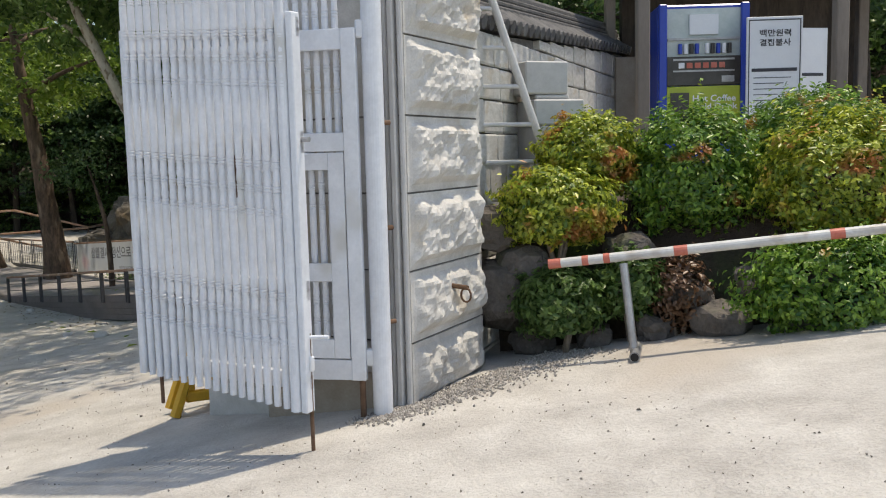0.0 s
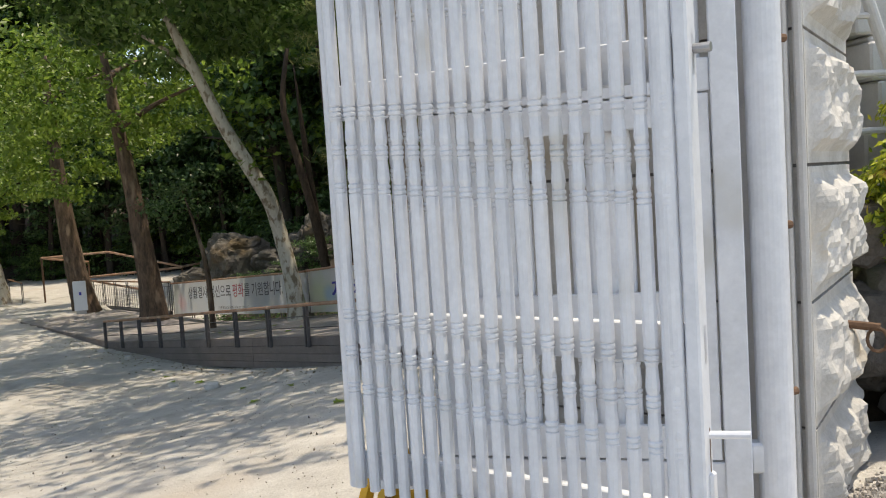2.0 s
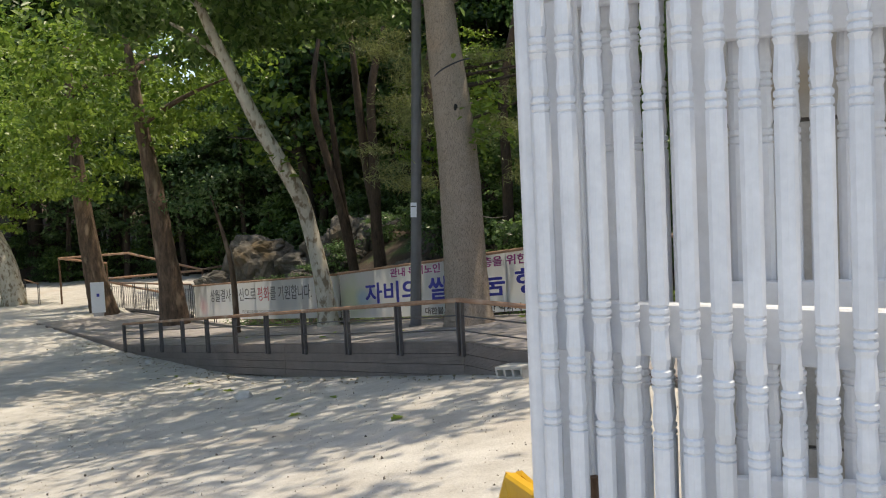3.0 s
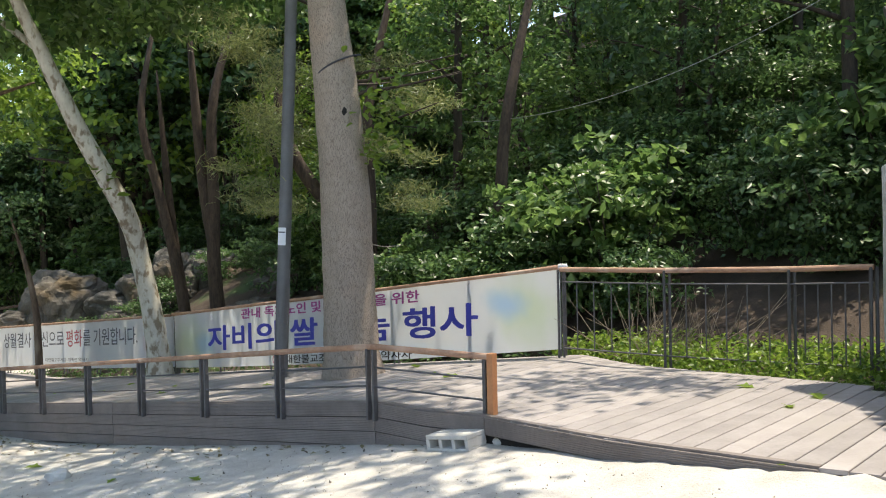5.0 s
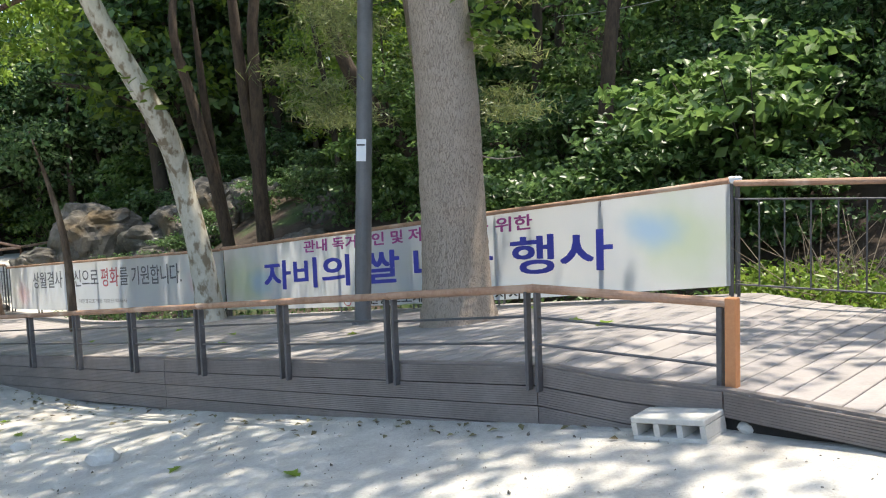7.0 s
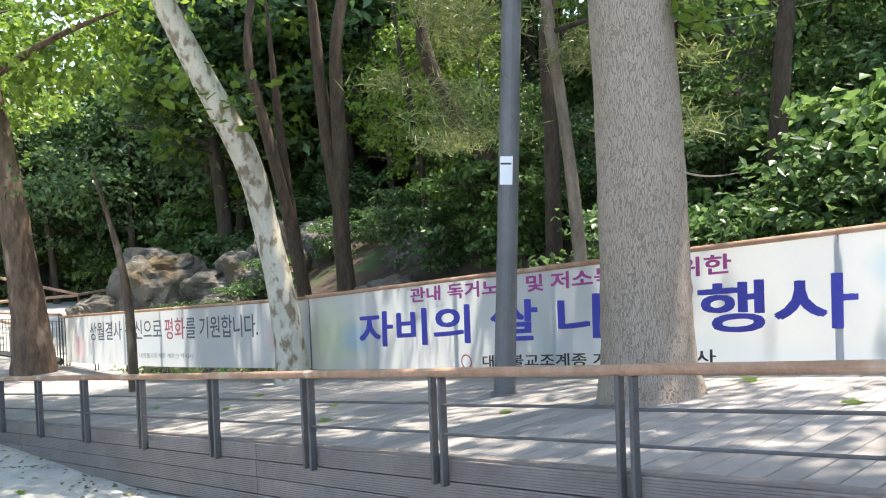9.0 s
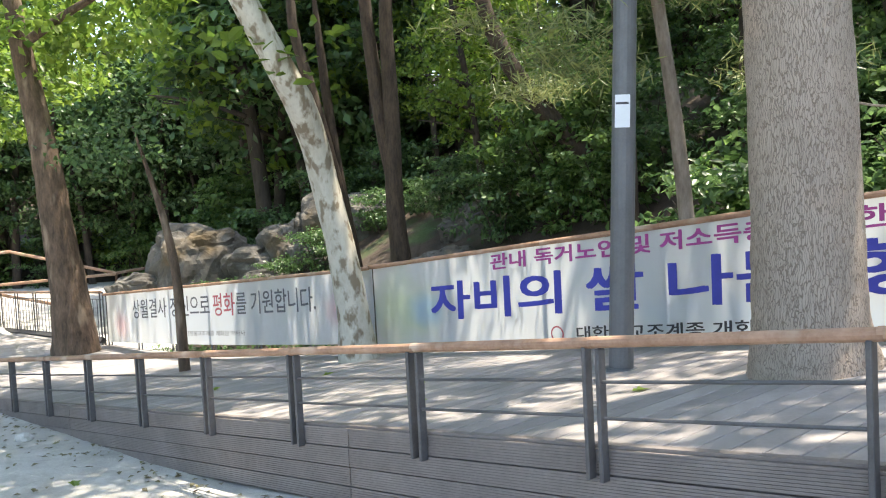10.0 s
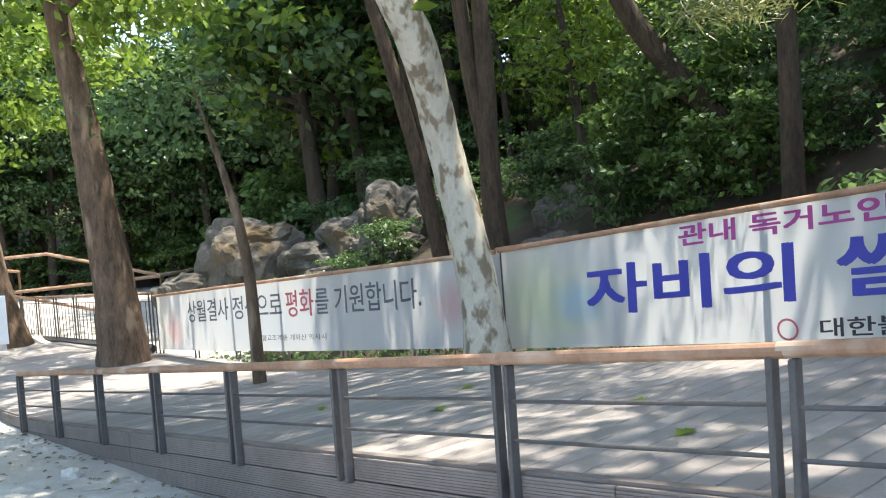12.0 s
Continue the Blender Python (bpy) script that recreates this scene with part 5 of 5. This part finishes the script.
c = np.array([tuple(at(s0, n0, deck_z(*at(s0, 3.2)[:2]) - 0.15 + 0.3 * h * h)) for s0, n0, h in zip(g.uniform(0.6, 15, 2600), g.uniform(3.35, 4.2, 2600), g.uniform(0, 1, 2600))])
tagged(put("weeds", leaf_cloud("weeds", c, np.zeros_like(c), 0.08, 0.045, LEAF_DEEP, g)), "low weeds along the foot of the hill", "weeds", kind="stuff")


# ---- left distance ----
def big_tree(x, y, z, pts, radii, mat, label, seed, crown_at, crown_r, n, leaf, leafmat, limbs=4):
    t = thing("tree", Matrix.Translation((x, y, z)), label, "tree")
    tree_limb("trunk", pts, radii, mat, t, 40, 18, 0.02, 0.03, seed)
    g = np.random.default_rng(seed)
    for k in range(limbs):
        q = Vector(pts[-2]).lerp(Vector(pts[-1]), k / limbs)
        a, l = g.uniform(0, 6.28), crown_r[0] * 0.8
        tree_limb("limb", [q, q + Vector((math.cos(a) * l * 0.5, math.sin(a) * l * 0.5, 0.6)), q + Vector((math.cos(a) * l, math.sin(a) * l, 0.9))], [0.09, 0.06, 0.02], mat, t, 8, 8, 0.02, 0.02, k)
    crown("crown", t, seed + 1, n, crown_at, crown_r, int(n / 45), 0.3, leaf, leafmat)
    return t


big_tree(-10.98, 25.12, -2.02, [(-0.02, 0, -0.3), (-0.03, 0, 0.1), (-0.08, 0, 1.1), (-0.2, 0, 2.1), (-0.27, 0, 3.05), (-0.42, 0, 4.15), (-0.6, 0, 5.2), (-0.9, 0, 8.0)], [0.44, 0.38, 0.30, 0.26, 0.235, 0.2, 0.17, 0.07], BARK_RED, "stout tree with reddish brown bark at the deck's end", 51, (-0.6, -0.5, 6.8), (3.6, 3.6, 2.2), 6000, 0.2, LEAF_BRIGHT)
big_tree(-15.23, 29.78, -2.25, [(0.0, 0, -0.3), (-0.1, 0, 0.2), (-0.26, 0, 1.14), (-0.4, 0, 2.24), (-0.6, 0, 4.2), (-0.7, 0, 7.0), (-0.7, 0, 8.5)], [0.5, 0.42, 0.34, 0.3, 0.24, 0.16, 0.08], BARK_RED, "stout brown tree beyond the deck", 53, (0, -0.5, 6.0), (3.4, 3.6, 2.6), 5500, 0.2, LEAF_BRIGHT)
big_tree(-20.6, 33.5, -2.3, [(0.0, 0, -0.3), (0, 0, 0.4), (-0.2, 0, 1.6), (-1.2, 0, 4.0), (-1.6, 0, 6.0), (-1.8, 0, 8.0)], [0.5, 0.42, 0.36, 0.28, 0.2, 0.1], BARK_PLANE, "pale leaning tree far down the path", 55, (-1.0, 0, 5.2), (3.6, 3.2, 2.8), 6000, 0.2, LEAF_BRIGHT)
# stands outside the view; added only for the dappled shade it casts
big_tree(-12.2, 15.2, -2.0, [(0.0, 0, -0.3), (0, 0, 0.5), (0.1, 0, 2.5), (0.3, 0, 5.0), (0.3, 0, 7.5), (0.3, 0, 9.0)], [0.5, 0.4, 0.34, 0.26, 0.18, 0.1], BARK_RED, "tall tree out of view, added to shade the ground", 57, (0.6, 0.2, 8.6), (4.6, 4.4, 2.2), 9000, 0.21, LEAF_MID)

# unseen tree, its crown pushed over the path to shade the sand
big_tree(-7.9, 9.0, path_z(-7.9, 9.0), [(0.0, 0, -0.3), (0, 0, 0.5), (0.4, 0.3, 2.5), (1.2, 0.9, 4.6), (2.2, 1.6, 6.2), (2.8, 2.2, 7.6)], [0.46, 0.38, 0.32, 0.25, 0.16, 0.07], BARK_RED, "leaning tree out of view, added so that its high crown shades the ground", 59, (4.0, 2.6, 8.4), (4.7, 4.3, 1.9), 6500, 0.21, LEAF_MID)
def slope_tree(x, y, spine, radii, seed, high, forks=()):
    spine = spine[:-1] + [(spine[-1][0] + 1.0, spine[-1][1] + 0.9, spine[-1][2])]
    t = thing("tree", Matrix.Translation((x, y, ground_z(x, y) - 0.1)), "dark bare-stemmed tree standing behind the banners", "tree", "trees on the wooded slope")
    tree_limb("trunk", spine, radii, BARK_STEM, t, 26, 12, 0.02, 0.04, seed)
    for k, (pts, r) in enumerate(forks):
        tree_limb("limb", pts, r, BARK_STEM, t, 18, 10, 0.02, 0.04, seed + k)
    crown("crown", t, seed, 1100, (spine[-1][0] + 0.9, spine[-1][1] + 0.8, high), (1.6, 1.6, 1.3), 46, 0.27, 0.21, LEAF_MID)


slope_tree(-5.33, 24.2, [(0.08, 0, -0.4), (0.06, 0, 0.3), (-0.05, 0, 1.6), (0.0, 0, 3.0), (-0.05, 0, 5.2), (-0.1, 0, 8.5)], [0.22, 0.17, 0.145, 0.13, 0.10, 0.03], 501, 8.6, [([(-0.02, 0, 2.0), (-0.22, 0.1, 3.2), (-0.35, 0.1, 4.8), (-0.5, 0.1, 7.5)], [0.13, 0.12, 0.10, 0.03])])
slope_tree(-6.15, 25.0, [(0.1, 0, -0.4), (0.05, 0, 0.5), (-0.2, 0, 2.0), (-0.55, 0, 3.6), (-0.9, 0, 5.0), (-1.5, 0, 8.0)], [0.16, 0.13, 0.115, 0.10, 0.08, 0.03], 502, 8.4, [([(0.0, 0.1, 0.9), (-0.2, 0.2, 2.2), (-0.35, 0.2, 3.8), (-0.5, 0.2, 6.0)], [0.10, 0.09, 0.08, 0.02])])
slope_tree(-2.1, 22.0, [(0, 0, -0.4), (0, 0, 0.5), (0.02, 0, 2.0), (-0.05, 0.1, 3.6), (0, 0.2, 8.0)], [0.15, 0.125, 0.11, 0.10, 0.03], 503, 8.4)
slope_tree(-2.0, 23.6, [(0.2, 0, -0.4), (0, 0, 0.2), (-0.75, 0, 1.1), (-1.5, 0, 2.1), (-2.0, 0, 3.4), (-2.3, 0, 6.5)], [0.2, 0.17, 0.15, 0.14, 0.11, 0.03], 504, 7.6)
slope_tree(-0.3, 18.6, [(0, 0, -0.4), (0.02, 0, 0.5), (0.1, 0, 1.6), (0.22, 0, 3.0), (0.3, 0, 7.0)], [0.14, 0.12, 0.10, 0.09, 0.03], 505, 7.8)
g = np.random.default_rng(91)
c = []
while len(c) < 12000:
    x, y = g.uniform(-21, -6), g.uniform(30.5, 44)
    s0, n0 = sn(x, y)
    if n0 > 3.9 + max(0.0, s0 - 13) * 0.45:
        c.append((x, y, ground_z(x, y) + 0.42 * g.uniform(0, 1) ** 1.5 * (0.55 + noise.noise((x * 0.8, y * 0.8, 2)))))
tagged(put("ground_cover", leaf_cloud("ground_cover", np.array(c), np.zeros((len(c), 3)), 0.2, 0.12, LEAF_COVER, g)), "blue-green ground cover plants on the slope", "ground cover", kind="stuff")
far_rail = fence_run([tuple(at(15.9 + 1.25 * i, 3.0)[:2]) for i in range(7)], [-1.11 - 0.053 * i for i in range(7)], 1.3, "dark metal railing with a wooden top rail beyond the banner")
for i in range(6):
    z = -2.0 - 0.053 * i
    part("bottom_beam", tube(at(15.9 + 1.25 * i, 3.0, z), at(17.15 + 1.25 * i, 3.0, z - 0.053), 0.06, sides=4), POST_PAINT, far_rail)
fence_run([(-19.5, 33.3), (-20.8, 34.6)], [-1.5, -1.42], 0.75, "short dark handrail at the end of the deck", False)
frame_ = thing("pergola", Matrix.Identity(4), "pipe frame of a small open shelter with a low ridge", "pergola")
for x, y, z in ((-18.47, 33.0, -0.59), (-13.17, 33.0, -1.2), (-18.2, 36.0, -1.0), (-12.8, 35.6, -1.2), (-16.6, 32.0, -1.33)):
    part("post", tube((x, y, -2.6), (x, y, z), 0.035, sides=8), RUST, frame_)
for a, b in (((-18.47, 33.0, -0.59), (-15.9, 33.0, -0.5)), ((-15.9, 33.0, -0.5), (-13.17, 33.0, -1.2)), ((-13.17, 33.0, -1.2), (-12.8, 35.6, -1.2)), ((-18.47, 33.0, -0.59), (-18.2, 36.0, -1.0)), ((-16.6, 32.0, -1.33), (-13.9, 32.0, -1.95)), ((-16.6, 32.0, -1.33), (-13.17, 33.0, -1.22))):
    part("beam", tube(a, b, 0.04, sides=8), RAIL_WOOD, frame_)
sign = thing("notice_board", Matrix.Translation((-14.9, 28.7, -2.16)) @ pose(0, 0, 0, 0, 0, 15), "white sign panel standing beside a stout tree", "sign")
part("panel", box((-0.2, -0.015, 0.06), (0.2, 0.015, 1.0), 0.004), PAPER, sign)
part("mark", box((-0.03, -0.019, 0.55), (0.05, -0.016, 0.65)), INK_BLUE, sign)
part("post", box((-0.15, -0.013, -0.05), (0.15, 0.013, 0.06)), STEEL, sign)

for i, (x, y, z, sx, sy, sz) in enumerate(((-11.4, 29.9, -1.5, 0.6, 0.6, 0.5), (-10.3, 30.3, -1.0, 0.85, 0.8, 1.05), (-8.9, 30.4, -1.15, 0.8, 0.7, 0.7), (-7.9, 30.2, -0.85, 0.8, 0.7, 0.95), (-7.2, 29.8, -0.6, 0.6, 0.7, 1.1), (-6.3, 30.3, -0.45, 0.85, 0.8, 1.0),
                                          (-6.9, 29.6, -1.1, 0.8, 0.6, 0.6), (-5.3, 30.2, -0.6, 0.8, 0.7, 0.6), (-8.4, 29.6, -1.5, 0.8, 0.6, 0.5), (-3.9, 26.0, -0.35, 0.6, 0.5, 0.55), (-11.6, 31.3, -1.6, 0.6, 0.6, 0.5), (-4.6, 24.3, -1.0, 0.5, 0.5, 0.5))):
    boulder("boulder", Matrix.Translation((x, y, z)) @ pose(0, 0, 0, 0, 0, i * 41), (sx * 1.2, sy * 1.1, sz * 0.92), i + 20, HILL_ROCK, "large weathered boulder at the foot of the wooded slope", "rock", 5)


# ---- wooded hillside ----
def forest_tree(seed, height, trunk_r, crown_c, crown_r, n, leaf, mat, bark=BARK_DARK, lean=0.6):
    t = thing("tree", Matrix.Translation((0, 0, -500)), "dark-stemmed broadleaf tree on the wooded slope", "tree", "trees on the wooded slope")
    g = np.random.default_rng(seed)
    dx, dy = g.normal(0, lean, 2)
    spine = [(0, 0, -0.4), (dx * 0.1, dy * 0.1, height * 0.2), (dx * 0.5 + g.normal(0, 0.1), dy * 0.4, height * 0.5), (dx, dy, height * 0.8), (dx * 1.1, dy * 1.1, height)]
    tree_limb("trunk", spine, [trunk_r * 1.3, trunk_r, trunk_r * 0.8, trunk_r * 0.5, 0.02], bark, t, 20, 9, 0.02, 0.03, seed)
    for k in range(6):
        q = Vector(spine[1]).lerp(Vector(spine[3]), 0.2 + 0.8 * k / 6)
        a, l = g.uniform(0, 6.28), crown_r[0] * g.uniform(0.6, 1.0)
        tree_limb("limb", [q, q + Vector((math.cos(a) * l * 0.5, math.sin(a) * l * 0.5, 0.4)), q + Vector((math.cos(a) * l, math.sin(a) * l, 0.5))], [trunk_r * 0.4, trunk_r * 0.25, 0.012], bark, t, 6, 6, 0.02, 0.02, k)
    crown("crown", t, seed + 7, n, crown_c, crown_r, max(30, n // 26), 0.27, leaf, mat, hollow=0.2)
    return t


KINDS = [forest_tree(201, 9.0, 0.13, (0, 0, 5.4), (2.3, 2.3, 3.4), 2900, 0.22, LEAF_DEEP),
         forest_tree(202, 8.0, 0.10, (0, 0, 4.6), (2.0, 2.0, 3.2), 2500, 0.20, LEAF_DEEP),
         forest_tree(203, 10.0, 0.17, (0, 0, 6.2), (2.6, 2.6, 3.4), 3000, 0.23, LEAF_MID),
         forest_tree(204, 7.0, 0.08, (0, 0, 3.8), (1.8, 1.8, 2.7), 2300, 0.20, LEAF_MID),
         forest_tree(205, 9.5, 0.14, (0, 0, 5.6), (2.4, 2.4, 3.6), 3000, 0.22, LEAF_BRIGHT)]
g = np.random.default_rng(404)
placed, trees = [], 0
while trees < 126:
    s0, n0 = g.uniform(-16, 42), 5.2 + 24 * g.uniform(0, 1) ** 1.35
    n0 += max(0.0, s0 - 13) * 0.72
    p = at(s0, n0)
    if any((p.x - q[0]) ** 2 + (p.y - q[1]) ** 2 < (1.35 + 0.04 * n0) ** 2 for q in placed) or (p.x > 0.8 and p.y < 14.8) or (13 < s0 < 22 and n0 < 10.5) or (-1 < s0 < 13 and n0 < 7.0):
        continue
    placed.append((p.x, p.y))
    bright = s0 > 9 and g.uniform() < 0.6
    kind = KINDS[int(g.choice([2, 4]))] if bright else KINDS[int(g.choice([0, 4, 1, 2, 3, 2]))]
    k = g.uniform(0.8, 1.2)
    if n0 < 15 and (g.uniform() < 0.8 or p.x > 0):
        k = g.uniform(0.36, 0.55) + 0.012 * n0
    c = copy_thing(kind, Matrix.Translation((p.x, p.y, ground_z(p.x, p.y) - 0.1)) @ pose(0, 0, 0, 0, 0, g.uniform(0, 360)))
    c.scale = (k, k, k * g.uniform(0.9, 1.1))
    trees += 1
for s0, n0, k in ((-8.5, 8.0, 0.85), (-5.2, 7.4, 0.72), (-2.4, 8.0, 0.75), (1.4, 8.4, 0.8)):
    p = at(s0, n0)
    c = copy_thing(KINDS[int(g.choice([0, 1]))], Matrix.Translation((p.x, p.y, ground_z(p.x, p.y) - 0.1)) @ pose(0, 0, 0, 0, 0, g.uniform(0, 360)))
    c.scale = (k, k, k)
for _ in range(104):
    x, y = (g.uniform(-44, 0), g.uniform(38.5, 52)) if _ < 74 else (g.uniform(-48, -27), g.uniform(14, 40))
    if 74 > _ > 52:
        x, y = g.uniform(-11, -2), g.uniform(33.5, 39)
    if x < -12 and _ < 74:
        y = 46.8 + 0.4 * (y - 38.5)
    k = g.uniform(1.15, 1.7) * (1.35 if x < -20 else 1.0)
    c = copy_thing(KINDS[int(g.choice([0, 1, 2, 4]))], Matrix.Translation((x, y, ground_z(x, y) - 0.3)) @ pose(0, 0, 0, 0, 0, g.uniform(0, 360)))
    c.scale = (k, k, k)
for i in range(26):
    x, y, k = -25.0 + 0.52 * i, 45.5 + 2.0 * (i % 3), 1.0 + 0.1 * (i % 4)
    c = copy_thing(KINDS[i % 2], Matrix.Translation((x, y, ground_z(x, y) - 0.3)) @ pose(0, 0, 0, 0, 0, 77 * i))
    c.scale = (k, k, k)
for t in KINDS:
    for o in list(t.children_recursive) + [t]:
        bpy.data.objects.remove(o)


def shrub_kind(seed, r, n, leaf, mat):
    t = thing("shrub", Matrix.Translation((0, 0, -500)), "shaded leafy undergrowth shrub on the slope", "shrub", "undergrowth on the slope")
    crown("foliage", t, seed, n, (0, 0, r[2] * 0.9), r, max(20, n // 40), 0.16, leaf, mat, hollow=0.1)
    g = np.random.default_rng(seed)
    for k in range(5):
        a = g.uniform(0, 6.28)
        part("stem", sweep([(0, 0, -0.2), (math.cos(a) * r[0] * 0.3, math.sin(a) * r[1] * 0.3, r[2] * 0.6), (math.cos(a) * r[0] * 0.7, math.sin(a) * r[1] * 0.7, r[2] * 1.3)], [0.018, 0.012, 0.005], 5), BARK_DARK, t)
    return t


SHRUBS = [shrub_kind(301, (0.95, 0.95, 0.8), 1700, 0.115, LEAF_DEEP), shrub_kind(302, (1.2, 1.2, 1.1), 1600, 0.17, LEAF_MID), shrub_kind(303, (0.8, 0.8, 0.6), 1000, 0.14, LEAF_BRIGHT)]
for _ in range(385):
    s0 = g.uniform(-9, 30) if _ < 265 else g.uniform(-7, 5)
    n0 = (5.0 if _ < 265 else 4.6) + (14 if _ < 265 else 9) * g.uniform(0, 1) ** 1.5 + max(0.0, s0 - 13) * 0.5
    p = at(s0, n0)
    if (p.x > 1.2 and p.y < 14.3) or (13 < s0 < 22 and n0 < 11.5) or (-0.5 < s0 < 13 and n0 < (6.3 if s0 > 5 else 4.9)):
        continue
    k = g.uniform(0.6, 1.15)
    c = copy_thing(SHRUBS[0 if _ >= 265 else int(g.choice([0, 0, 0, 1, 1]))], Matrix.Translation((p.x, p.y, ground_z(p.x, p.y) - 0.05)) @ pose(0, 0, 0, 0, 0, g.uniform(0, 360)))
    c.scale = (k, k, k)
for _ in range(46):
    x, y = g.uniform(-30, -5), g.uniform(33.5, 39)
    if x < -11.5:
        y += 11.0
    k = g.uniform(0.9, 1.7)
    c = copy_thing(SHRUBS[int(g.choice([0, 1, 1, 2]))], Matrix.Translation((x, y, ground_z(x, y) - 0.05)) @ pose(0, 0, 0, 0, 0, g.uniform(0, 360)))
    c.scale = (k, k, k)
for x, y, k in ((-10.6, 29.3, 0.5), (-9.4, 29.2, 0.7), (-8.1, 28.7, 0.6), (-7.2, 28.6, 0.75), (-5.9, 28.9, 0.7), (-5.0, 28.6, 0.6), (-8.9, 31.9, 1.3), (-7.3, 32.0, 1.4), (-5.6, 31.8, 1.2), (-10.4, 31.9, 1.1), (-4.2, 26.9, 0.6)):
    c = copy_thing(SHRUBS[0], Matrix.Translation((x, y, ground_z(x, y) - 0.05)) @ pose(0, 0, 0, 0, 0, x * 77))
    c.scale = (k, k, k)
for t in SHRUBS:
    for o in list(t.children_recursive) + [t]:
        bpy.data.objects.remove(o)

pine = thing("pine_tree", Matrix.Translation((-2.50, 17.8, -1.15)), "thin pine with bare pale stem and soft blue-green needles", "tree")
tree_limb("trunk", [(0, 0, -0.3), (-0.02, 0, 1.0), (-0.12, 0, 2.2), (-0.3, 0, 3.6), (-0.45, 0, 5.2), (-0.5, 0, 7.0)], [0.085, 0.07, 0.06, 0.055, 0.045, 0.02], BARK_PINE, pine, 24, 10, 0.02, 0.03, 6)
g = np.random.default_rng(88)
cs, ds = [], []
for k in range(38):
    z, a = g.uniform(2.1, 4.3) if k % 5 < 3 else g.uniform(3.5, 6.3), g.uniform(2.2, 4.3) if k % 3 else g.uniform(-0.7, 0.7)
    l = g.uniform(0.3, 1.7)
    q = np.array([-0.3 + math.cos(a) * l, math.sin(a) * l, z + g.normal(0, 0.1)])
    cs.append(q + g.normal(0, 1, (230, 3)) * np.array([0.2, 0.2, 0.06]))
cs = np.concatenate(cs)
put("needles", leaf_cloud("needles", cs, np.zeros_like(cs), 0.17, 0.015, LEAF_PINE, g, 0.1, 0.5), pine)
for k in range(9):
    a, z = g.uniform(0, 6.28), g.uniform(2.8, 5.5)
    tree_limb("limb", [(-0.25, 0, z), (math.cos(a) * 1.0 - 0.3, math.sin(a) * 1.0, z + 0.1), (math.cos(a) * 1.9 - 0.3, math.sin(a) * 1.9, z + 0.3)], [0.03, 0.02, 0.006], BARK_DARK, pine, 6, 6, 0.02, 0.02, k)
